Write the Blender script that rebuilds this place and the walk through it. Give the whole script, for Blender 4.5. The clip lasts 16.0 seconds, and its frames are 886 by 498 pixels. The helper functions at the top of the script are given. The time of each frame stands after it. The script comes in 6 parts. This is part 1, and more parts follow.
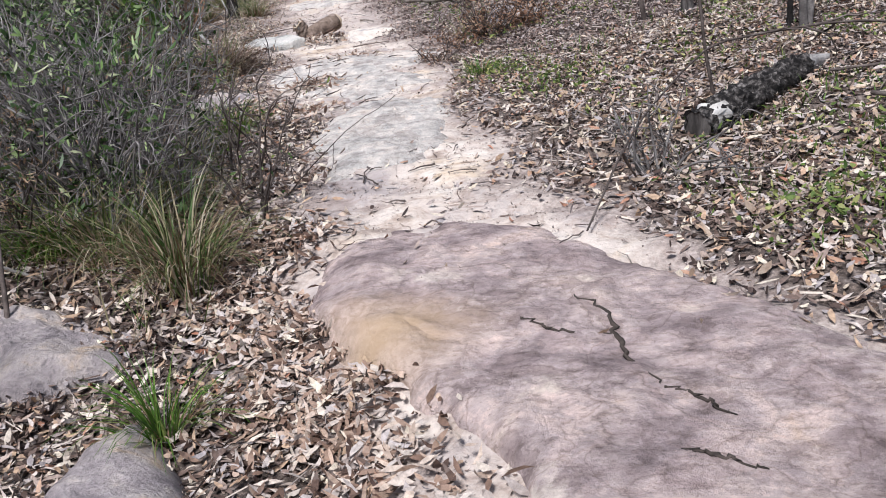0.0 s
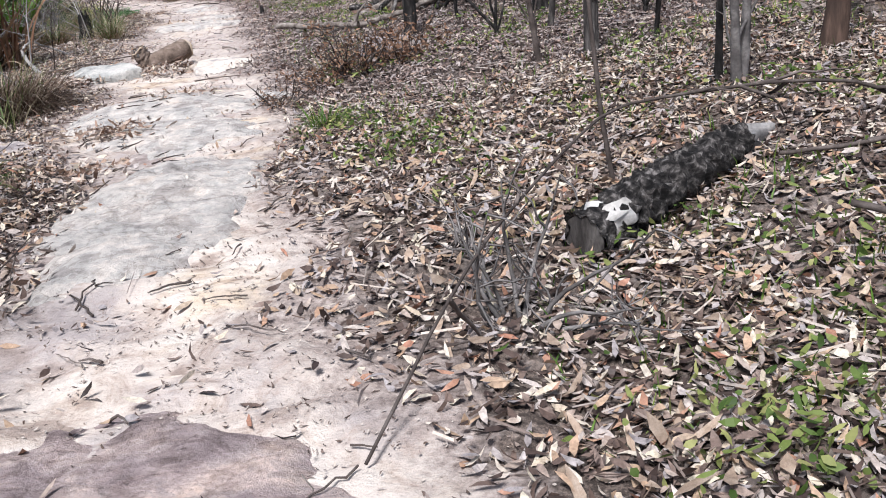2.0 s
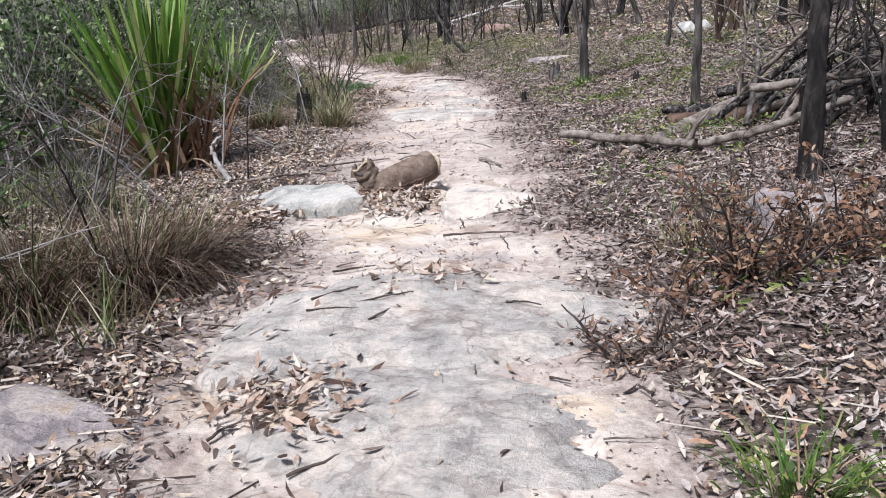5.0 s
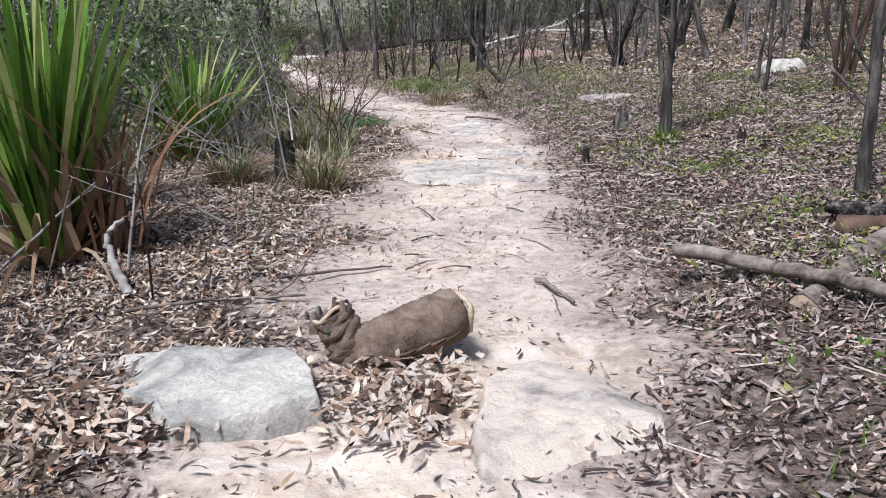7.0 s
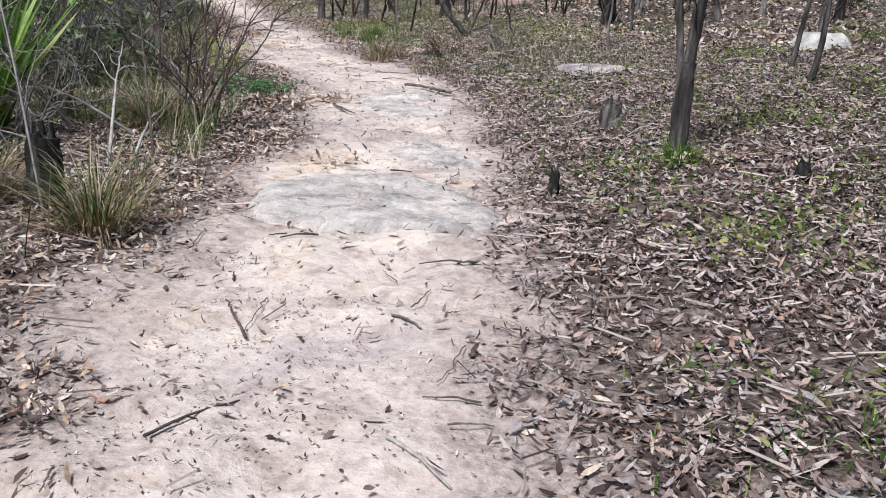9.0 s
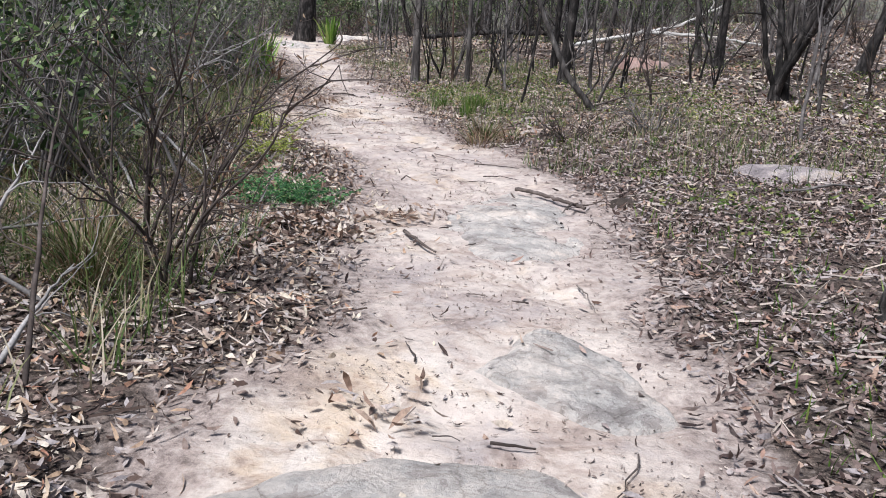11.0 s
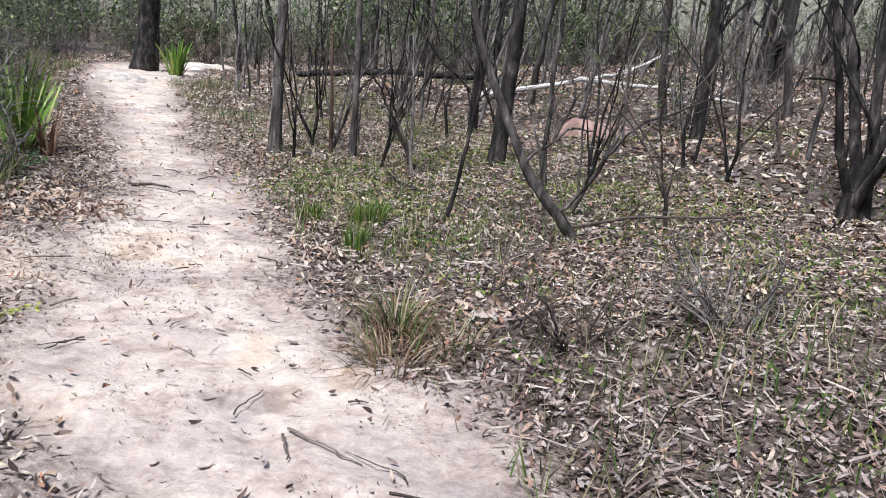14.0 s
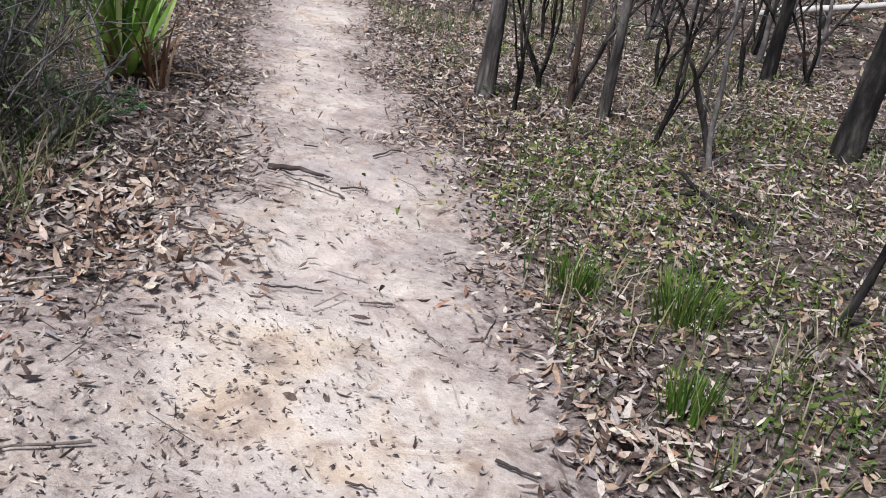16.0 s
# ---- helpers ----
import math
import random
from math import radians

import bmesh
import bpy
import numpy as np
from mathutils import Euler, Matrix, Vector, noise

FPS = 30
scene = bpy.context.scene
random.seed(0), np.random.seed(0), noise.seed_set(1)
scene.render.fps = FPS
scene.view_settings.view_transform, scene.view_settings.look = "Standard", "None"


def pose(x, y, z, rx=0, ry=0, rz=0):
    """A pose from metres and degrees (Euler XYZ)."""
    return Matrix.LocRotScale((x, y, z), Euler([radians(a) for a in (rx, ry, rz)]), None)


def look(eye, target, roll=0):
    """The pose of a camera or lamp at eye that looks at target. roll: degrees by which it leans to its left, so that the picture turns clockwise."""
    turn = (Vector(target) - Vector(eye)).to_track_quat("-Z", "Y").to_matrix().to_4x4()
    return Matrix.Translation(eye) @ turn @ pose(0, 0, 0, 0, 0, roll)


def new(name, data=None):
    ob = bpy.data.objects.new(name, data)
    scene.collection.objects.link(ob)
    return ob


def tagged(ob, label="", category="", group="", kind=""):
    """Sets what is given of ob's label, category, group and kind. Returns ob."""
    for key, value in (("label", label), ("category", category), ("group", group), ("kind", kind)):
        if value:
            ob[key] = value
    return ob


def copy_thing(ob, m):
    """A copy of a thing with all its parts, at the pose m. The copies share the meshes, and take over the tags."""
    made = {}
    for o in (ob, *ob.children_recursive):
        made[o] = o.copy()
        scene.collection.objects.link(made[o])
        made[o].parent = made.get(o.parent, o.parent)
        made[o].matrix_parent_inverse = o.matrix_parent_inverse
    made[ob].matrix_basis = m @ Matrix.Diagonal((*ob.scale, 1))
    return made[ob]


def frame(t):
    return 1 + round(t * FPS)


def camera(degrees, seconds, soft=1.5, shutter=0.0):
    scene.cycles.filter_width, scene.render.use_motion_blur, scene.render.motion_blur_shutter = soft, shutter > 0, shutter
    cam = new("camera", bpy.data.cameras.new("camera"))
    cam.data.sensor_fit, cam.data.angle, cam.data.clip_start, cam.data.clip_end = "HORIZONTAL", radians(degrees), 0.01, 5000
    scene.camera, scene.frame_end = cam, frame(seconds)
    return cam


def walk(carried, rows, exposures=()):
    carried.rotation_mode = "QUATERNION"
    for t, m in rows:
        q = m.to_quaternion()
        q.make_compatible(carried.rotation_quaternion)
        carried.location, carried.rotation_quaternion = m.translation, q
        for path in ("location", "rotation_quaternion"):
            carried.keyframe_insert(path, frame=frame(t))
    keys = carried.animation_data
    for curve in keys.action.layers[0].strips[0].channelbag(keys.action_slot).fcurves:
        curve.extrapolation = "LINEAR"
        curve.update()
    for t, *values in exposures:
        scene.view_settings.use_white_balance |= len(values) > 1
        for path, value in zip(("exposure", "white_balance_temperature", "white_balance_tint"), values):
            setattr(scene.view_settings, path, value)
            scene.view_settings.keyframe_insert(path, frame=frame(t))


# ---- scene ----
cam = camera(52.4, 16.0, 1.0)
PATH = [
    (0, (1.053, -0.028, 1.541), (0.849, 1.828, 0.823), -7.1),
    (0.5, (1.125, 0.35, 1.438), (0.99, 2.22, 0.742), -5.8),
    (1, (1.175, 0.783, 1.435), (1.263, 2.651, 0.727), -5.2),
    (1.5, (1.434, 1.267, 1.341), (1.619, 3.141, 0.668), -6.1),
    (2, (1.584, 1.981, 1.315), (1.542, 3.86, 0.632), -4.7),
    (2.5, (1.466, 2.626, 1.457), (1.092, 4.485, 0.82), -4.3),
    (3, (1.307, 3.297, 1.504), (0.748, 5.129, 0.93), -3.7),
    (3.5, (1.058, 3.862, 1.48), (0.539, 5.742, 1.039), -2.9),
    (3.7, (0.98, 4.054, 1.454), (0.537, 5.948, 0.987), -3.2),
    (5.8, (0.023, 7.172, 1.319), (-0.493, 9.015, 0.736), -3.3),
    (6, (-0.027, 7.442, 1.347), (-0.547, 9.276, 0.742), -3.6),
    (6.5, (-0.187, 8.211, 1.365), (-0.722, 10.061, 0.827), -1.7),
    (7, (-0.475, 8.986, 1.346), (-0.999, 10.855, 0.865), -0.2),
    (7.5, (-0.554, 9.809, 1.345), (-0.981, 11.701, 0.859), -0.4),
    (8, (-0.62, 10.618, 1.343), (-1.033, 12.508, 0.835), 0.4),
    (8.5, (-0.714, 11.52, 1.336), (-1.102, 13.399, 0.771), 2.0),
    (9, (-0.829, 12.287, 1.377), (-1.282, 14.137, 0.767), 3.8),
    (9.5, (-1.066, 13.099, 1.414), (-1.522, 14.926, 0.741), 4.1),
    (10, (-1.253, 13.852, 1.462), (-1.868, 15.662, 0.874), 4.1),
    (10.2, (-1.378, 14.154, 1.434), (-2.033, 15.978, 0.94), 4.5),
    (12.3, (-2.701, 17.555, 1.251), (-3.356, 19.363, 0.703), 5.3),
    (12.5, (-2.819, 17.876, 1.305), (-3.449, 19.696, 0.766), 5.6),
    (13, (-3.112, 18.673, 1.37), (-3.765, 20.493, 0.862), 5.2),
    (13.5, (-3.438, 19.44, 1.401), (-4.132, 21.244, 0.888), 5.7),
    (13.9, (-3.689, 20.004, 1.498), (-4.12, 21.905, 1.052), 6.3),
    (14, (-3.739, 20.167, 1.514), (-4.156, 22.072, 1.071), 6.8),
    (14.5, (-4.134, 20.9, 1.515), (-4.724, 22.736, 0.983), 9.3),
    (14.7, (-4.338, 21.205, 1.539), (-5.09, 22.961, 0.944), 8.3),
    (15, (-4.614, 21.666, 1.561), (-5.325, 23.423, 0.922), 8.6),
    (15.5, (-5.057, 22.458, 1.585), (-5.779, 24.175, 0.856), 10.3),
    (16, (-5.547, 23.253, 1.54), (-6.213, 24.986, 0.795), 10.6),
]
walk(cam, [(t, look(e, a, r)) for t, e, a, r in PATH], [(0.0, 0.40, 5960, 10.8), (1.0, 0.40, 5960, 9.7), (2.0, 0.52, 5960, 9.7), (3.5, 0.56, 5960, 9.8), (6.0, 0.42, 5960, 10.5), (8.0, 0.42, 5960, 10.3), (10.0, 0.36, 5960, 10.0), (12.5, 0.42, 5960, 10.2), (14.0, 0.55, 5980, 10.1), (16.0, 0.24, 6000, 10.5)])

# ---- light: bright overcast sky ----
SUN_EL, SUN_AZ = radians(58), radians(200)
world = bpy.data.worlds.new("world")
scene.world = world
world.use_nodes = True
wn = world.node_tree.nodes
sky = wn.new("ShaderNodeTexSky")
sky.sky_type, sky.sun_disc = "NISHITA", False
sky.sun_elevation, sky.sun_rotation = SUN_EL, SUN_AZ
sky.air_density, sky.dust_density = 1.0, 4.0
world.node_tree.links.new(sky.outputs[0], wn["Background"].inputs[0])
wn["Background"].inputs[1].default_value = 0.066
sun_data = bpy.data.lights.new("sun", "SUN")
sun_data.energy, sun_data.angle, sun_data.color = 3.9, radians(14), (1.0, 0.97, 0.94)
sun = new("sun", sun_data)
sun.matrix_world = look((0, 0, 30), (30 * math.sin(SUN_AZ) * -0.62, 30 * math.cos(SUN_AZ) * -0.62, 0))

# ---- materials ----


def nodes_of(name, rough=0.85):
    m = bpy.data.materials.new(name)
    m.use_nodes = True
    n, l = m.node_tree.nodes, m.node_tree.links
    b = n["Principled BSDF"]
    b.inputs["Roughness"].default_value = rough
    b.inputs["Specular IOR Level"].default_value = 0.25
    return m, n, l, b


def noise_node(n, l, scale, detail=6.0, rough=0.6, vec=None, dist=0.0):
    t = n.new("ShaderNodeTexNoise")
    t.inputs["Scale"].default_value, t.inputs["Detail"].default_value = scale, detail
    t.inputs["Roughness"].default_value, t.inputs["Distortion"].default_value = rough, dist
    if vec is not None:
        l.new(vec, t.inputs["Vector"])
    return t.outputs["Fac"]


def ramp(n, l, fac, stops, mode="LINEAR"):
    r = n.new("ShaderNodeValToRGB")
    r.color_ramp.interpolation = mode
    els = r.color_ramp.elements
    while len(els) < len(stops):
        els.new(0.5)
    for e, (p, c) in zip(els, stops):
        e.position, e.color = p, (*c, 1) if len(c) == 3 else c
    l.new(fac, r.inputs[0])
    return r.outputs[0]


def mix(n, l, fac, a, b, kind="MIX"):
    x = n.new("ShaderNodeMix")
    x.data_type, x.blend_type = "RGBA", kind
    for sock, v in ((x.inputs[0], fac), (x.inputs[6], a), (x.inputs[7], b)):
        if isinstance(v, (int, float)):
            sock.default_value = v
        elif isinstance(v, tuple):
            sock.default_value = (*v, 1)
        else:
            l.new(v, sock)
    return x.outputs[2]


def bump(n, l, b, height, strength, distance):
    k = n.new("ShaderNodeBump")
    k.inputs["Strength"].default_value, k.inputs["Distance"].default_value = strength, distance
    l.new(height, k.inputs["Height"])
    l.new(k.outputs[0], b.inputs["Normal"])


def world_pos(n):
    return n.new("ShaderNodeNewGeometry").outputs["Position"]


def island_mat(name, stops, rough=0.8, vary=0.35, scale=30.0, thin=0.0):
    """Many small pieces in one mesh: a colour for each piece, broken by fine grain."""
    m, n, l, b = nodes_of(name, rough)
    g = n.new("ShaderNodeNewGeometry")
    c = ramp(n, l, g.outputs["Random Per Island"], stops)
    f = noise_node(n, l, scale, 4, 0.7, g.outputs["Position"])
    dark = ramp(n, l, f, [(0.3, (1 - vary,) * 3), (0.7, (1.0, 1.0, 1.0))])
    c = mix(n, l, 1.0, c, dark, "MULTIPLY")
    l.new(c, b.inputs["Base Color"])
    if thin:
        tr = n.new("ShaderNodeBsdfTranslucent")
        l.new(c, tr.inputs[0])
        ad = n.new("ShaderNodeMixShader")
        ad.inputs[0].default_value = thin
        l.new(b.outputs[0], ad.inputs[1])
        l.new(tr.outputs[0], ad.inputs[2])
        l.new(ad.outputs[0], n["Material Output"].inputs[0])
    return m


def grain_mat(name, stops, scale, rough=0.9, bump_s=0.5, bump_d=0.02, stretch=(1, 1, 1), fine=8.0, obj_vary=0.0):
    """Bark, stone and earth: coarse stains and fine grain, with relief."""
    m, n, l, b = nodes_of(name, rough)
    co = n.new("ShaderNodeTexCoord")
    mp = n.new("ShaderNodeMapping")
    mp.inputs["Scale"].default_value = stretch
    l.new(co.outputs["Object"], mp.inputs[0])
    big = noise_node(n, l, scale, 8, 0.62, mp.outputs[0], 0.4)
    small = noise_node(n, l, scale * fine, 6, 0.7, mp.outputs[0])
    c = ramp(n, l, big, stops)
    d = ramp(n, l, small, [(0.3, (0.55, 0.55, 0.55)), (0.65, (1.0, 1.0, 1.0))])
    c = mix(n, l, 0.8, c, d, "MULTIPLY")
    if obj_vary:
        oi = n.new("ShaderNodeObjectInfo")
        v = ramp(n, l, oi.outputs["Random"], [(0.0, (1 - obj_vary,) * 3), (1.0, (1.0, 1.0, 1.0))])
        c = mix(n, l, 1.0, c, v, "MULTIPLY")
    l.new(c, b.inputs["Base Color"])
    h = mix(n, l, 0.5, big, small)
    bump(n, l, b, h, bump_s, bump_d)
    return m


def ground_mat():
    m, n, l, b = nodes_of("sandy_track_and_soil", 0.95)
    p = world_pos(n)
    at = n.new("ShaderNodeAttribute")
    at.attribute_name = "sand"
    edge = noise_node(n, l, 9.0, 6, 0.7, p)
    mth = n.new("ShaderNodeMath")
    mth.operation = "ADD"
    l.new(at.outputs["Fac"], mth.inputs[0])
    sub = n.new("ShaderNodeMath")
    sub.operation = "MULTIPLY_ADD"
    sub.inputs[1].default_value, sub.inputs[2].default_value = 0.9, -0.45
    l.new(edge, sub.inputs[0])
    l.new(sub.outputs[0], mth.inputs[1])
    f = ramp(n, l, mth.outputs[0], [(0.40, (0.0, 0.0, 0.0)), (0.62, (0.35, 0.35, 0.35)), (1.0, (1.0, 1.0, 1.0))])
    big = noise_node(n, l, 1.1, 5, 0.6, p, 0.6)
    lump0 = noise_node(n, l, 16.0, 6, 0.65, p)
    sand = ramp(n, l, big, [(0.28, (0.30, 0.26, 0.255)), (0.38, (0.42, 0.37, 0.35)), (0.46, (0.58, 0.50, 0.44)), (0.55, (0.67, 0.60, 0.53)), (0.63, (0.62, 0.50, 0.37)), (0.74, (0.42, 0.375, 0.355))])
    mid = noise_node(n, l, 4.0, 10, 0.66, p, 0.9)
    sand = mix(n, l, 1.0, sand, ramp(n, l, mid, [(0.36, (0.48, 0.42, 0.39)), (0.43, (0.78, 0.73, 0.70)), (0.52, (1.0, 1.0, 1.0))]), "MULTIPLY")
    fine = noise_node(n, l, 38.0, 8, 0.72, p)
    sand = mix(n, l, 1.0, sand, ramp(n, l, fine, [(0.32, (0.66, 0.61, 0.58)), (0.43, (1.0, 1.0, 1.0))]), "MULTIPLY")
    trod = ramp(n, l, noise_node(n, l, 18.0, 9, 0.8, p), [(0.36, (0.13, 0.10, 0.09)), (0.5, (0.30, 0.245, 0.22)), (0.64, (0.45, 0.385, 0.35))])
    soil = ramp(n, l, noise_node(n, l, 26.0, 9, 0.85, p), [(0.36, (0.022, 0.017, 0.014)), (0.49, (0.06, 0.046, 0.039)), (0.6, (0.20, 0.155, 0.13)), (0.7, (0.42, 0.35, 0.30))])
    e2 = ramp(n, l, mth.outputs[0], [(0.0, (0.0, 0.0, 0.0)), (0.35, (1.0, 1.0, 1.0))])
    soil = mix(n, l, e2, soil, trod)
    at2 = n.new("ShaderNodeAttribute")
    at2.attribute_name = "trodden"
    tm = n.new("ShaderNodeMath")
    tm.operation = "MULTIPLY"
    l.new(at2.outputs["Fac"], tm.inputs[0])
    l.new(ramp(n, l, noise_node(n, l, 2.2, 7, 0.7, p, 0.8), [(0.36, (0.25, 0.25, 0.25)), (0.56, (1.0, 1.0, 1.0))]), tm.inputs[1])
    sand = mix(n, l, tm.outputs[0], sand, ramp(n, l, lump0, [(0.35, (0.30, 0.245, 0.225)), (0.5, (0.46, 0.385, 0.35)), (0.65, (0.58, 0.50, 0.455))]))
    c = mix(n, l, f, soil, sand)
    l.new(c, b.inputs["Base Color"])
    lumps = noise_node(n, l, 16.0, 6, 0.65, p)
    bump(n, l, b, mix(n, l, 0.16, mix(n, l, 0.6, mid, lumps), fine), 1.0, 0.028)
    return m


M_GROUND = ground_mat()
M_ROCK = grain_mat("grey_sandstone", [(0.28, (0.16, 0.14, 0.145)), (0.40, (0.31, 0.27, 0.275)), (0.50, (0.44, 0.385, 0.38)), (0.58, (0.55, 0.48, 0.45)), (0.70, (0.60, 0.46, 0.34))], 4.5, 0.9, 1.0, 0.05, fine=9)


def shelf_mat(name, rock_stops, sand_share, stain=None, streaks=0.2):
    """Bare rock with sand lying in its hollows."""
    m, n, l, b = nodes_of(name, 0.93)
    p = world_pos(n)
    big = noise_node(n, l, 1.6, 8, 0.62, p)
    rockc = ramp(n, l, noise_node(n, l, 3.2, 7, 0.64, p), rock_stops)
    mott = noise_node(n, l, 13.0, 9, 0.75, p)
    rockc = mix(n, l, 1.0, rockc, ramp(n, l, mott, [(0.35, (0.68, 0.66, 0.65)), (0.48, (0.93, 0.92, 0.91)), (0.62, (1.1, 1.09, 1.08))]), "MULTIPLY")
    st = n.new("ShaderNodeMapping")
    st.inputs["Scale"].default_value, st.inputs["Rotation"].default_value = (9.0, 26.0, 12.0), (0.0, 0.0, 0.6)
    l.new(p, st.inputs[0])
    streak = noise_node(n, l, 1.0, 8, 0.72, st.outputs[0], 0.5)
    rockc = mix(n, l, streaks, rockc, ramp(n, l, streak, [(0.34, (0.55, 0.50, 0.48)), (0.45, (0.92, 0.89, 0.87)), (0.58, (1.08, 1.06, 1.05))]), "MULTIPLY")
    fine = noise_node(n, l, 60.0, 8, 0.75, p)
    rockc = mix(n, l, 1.0, rockc, ramp(n, l, fine, [(0.33, (0.6, 0.58, 0.57)), (0.43, (1.0, 1.0, 1.0))]), "MULTIPLY")
    shift = n.new("ShaderNodeVectorMath")
    shift.operation = "MULTIPLY_ADD"
    tn = n.new("ShaderNodeTexNoise")
    tn.inputs["Scale"].default_value, tn.inputs["Detail"].default_value = 4.0, 6.0
    l.new(p, tn.inputs["Vector"])
    l.new(tn.outputs["Color"], shift.inputs[0])
    shift.inputs[1].default_value = (0.45, 0.45, 0.45)
    l.new(p, shift.inputs[2])
    vor = n.new("ShaderNodeTexVoronoi")
    vor.feature = "DISTANCE_TO_EDGE"
    vor.inputs["Scale"].default_value = 2.3
    l.new(shift.outputs[0], vor.inputs["Vector"])
    rockc = mix(n, l, 1.0, rockc, ramp(n, l, vor.outputs["Distance"], [(0.0, (0.68, 0.66, 0.65)), (0.012, (0.9, 0.89, 0.88)), (0.03, (1.0, 1.0, 1.0))]), "MULTIPLY")
    plate = noise_node(n, l, 5.0, 5, 0.6, shift.outputs[0])
    rockc = mix(n, l, 1.0, rockc, ramp(n, l, plate, [(0.0, (0.78, 0.76, 0.76)), (0.44, (1.0, 1.0, 1.0)), (0.55, (1.16, 1.14, 1.12))], "CONSTANT"), "MULTIPLY")
    sandc = ramp(n, l, mott, [(0.35, (0.50, 0.42, 0.37)), (0.5, (0.69, 0.61, 0.535))])
    f = ramp(n, l, big, [(0.62 - sand_share, (0.0, 0.0, 0.0)), (0.70 - sand_share, (1.0, 1.0, 1.0))])
    c = mix(n, l, f, rockc, sandc)
    if stain:
        d = n.new("ShaderNodeVectorMath")
        d.operation = "DISTANCE"
        l.new(p, d.inputs[0])
        d.inputs[1].default_value = stain
        wob = n.new("ShaderNodeMath")
        wob.operation = "MULTIPLY_ADD"
        wob.inputs[1].default_value = 0.9
        l.new(big, wob.inputs[0])
        l.new(d.outputs["Value"], wob.inputs[2])
        c = mix(n, l, ramp(n, l, wob.outputs[0], [(0.48, (0.75, 0.75, 0.75)), (0.95, (0.0, 0.0, 0.0))]), c, (0.56, 0.40, 0.25))
    l.new(c, b.inputs["Base Color"])
    bump(n, l, b, mix(n, l, 0.25, mott, fine), 1.0, 0.03)
    return m


M_SHELF = shelf_mat("bare_grey_rock_with_sand", [(0.3, (0.35, 0.335, 0.32)), (0.45, (0.48, 0.455, 0.43)), (0.6, (0.57, 0.525, 0.485)), (0.72, (0.58, 0.50, 0.43))], 0.03)
M_SANDY_SHELF = shelf_mat("sandy_rock", [(0.3, (0.44, 0.41, 0.40)), (0.45, (0.55, 0.51, 0.48)), (0.6, (0.64, 0.58, 0.53)), (0.72, (0.64, 0.53, 0.44))], 0.2)
M_DOME = shelf_mat("grey_pink_worn_sandstone", [(0.32, (0.23, 0.185, 0.188)), (0.44, (0.345, 0.283, 0.282)), (0.52, (0.44, 0.368, 0.358)), (0.62, (0.55, 0.455, 0.42)), (0.72, (0.58, 0.45, 0.36))], 0.02, (0.42, 2.98, 0.0), 0.8)
M_LICHEN = grain_mat("lichened_grey_green_stone", [(0.32, (0.20, 0.195, 0.185)), (0.42, (0.37, 0.365, 0.345)), (0.52, (0.54, 0.525, 0.49)), (0.62, (0.68, 0.64, 0.59))], 4.0, 0.9, 0.9, 0.03, fine=12)
M_ROCK_PINK = grain_mat("pink_sandstone", [(0.3, (0.22, 0.14, 0.12)), (0.5, (0.45, 0.30, 0.255)), (0.72, (0.58, 0.47, 0.42))], 3.0, 0.9, 0.6, 0.02)
# cracks, a dark stone, a cone core, and the log ends' painted hollow shade
M_CRACK = grain_mat("dark_brown_and_hollow_shade", [(0.3, (0.03, 0.025, 0.02)), (0.7, (0.09, 0.07, 0.06))], 9.0)
M_CHAR = grain_mat("charred_bark", [(0.34, (0.008, 0.007, 0.007)), (0.48, (0.028, 0.025, 0.024)), (0.58, (0.075, 0.066, 0.062)), (0.7, (0.20, 0.18, 0.17))], 11.0, 0.95, 1.0, 0.025, (1, 1, 0.3), 5, 0.3)
M_CHAR_LOG = grain_mat("charred_cracked_bark", [(0.38, (0.010, 0.009, 0.009)), (0.48, (0.035, 0.031, 0.03)), (0.56, (0.11, 0.098, 0.092)), (0.66, (0.38, 0.345, 0.325))], 24.0, 0.95, 1.0, 0.05, (1, 1, 1), 3)
M_BARK = grain_mat("grey_brown_bark", [(0.34, (0.026, 0.023, 0.022)), (0.46, (0.075, 0.066, 0.062)), (0.56, (0.16, 0.145, 0.136)), (0.68, (0.32, 0.295, 0.28))], 12.0, 0.9, 1.0, 0.02, (1, 1, 0.22), 5, 0.3)
M_RED_BARK = grain_mat("red_brown_bark", [(0.3, (0.035, 0.025, 0.022)), (0.5, (0.10, 0.065, 0.05)), (0.72, (0.24, 0.155, 0.12))], 6.0, 0.9, 0.8, 0.015, (1, 1, 0.2), 6, 0.2)
M_WOOD = grain_mat("weathered_grey_wood", [(0.34, (0.09, 0.07, 0.06)), (0.48, (0.24, 0.20, 0.175)), (0.68, (0.44, 0.39, 0.35))], 13.0, 0.85, 0.9, 0.012, (1, 1, 1), 9, 0.2)
M_LOG = grain_mat("brown_weathered_log_bark", [(0.3, (0.09, 0.065, 0.05)), (0.45, (0.19, 0.14, 0.11)), (0.6, (0.29, 0.22, 0.18)), (0.75, (0.40, 0.33, 0.28))], 12.0, 0.9, 1.0, 0.02, (1, 1, 1), 7)
M_WHITE_WOOD = grain_mat("bleached_dead_wood", [(0.3, (0.40, 0.37, 0.34)), (0.5, (0.6, 0.57, 0.54)), (0.7, (0.72, 0.7, 0.67))], 7.0, 0.8, 0.5, 0.01, (1, 1, 1), 9)
M_CUT = grain_mat("pale_sawn_wood", [(0.3, (0.34, 0.25, 0.18)), (0.5, (0.55, 0.44, 0.33)), (0.7, (0.66, 0.56, 0.46))], 9.0, 0.85, 0.4, 0.006)
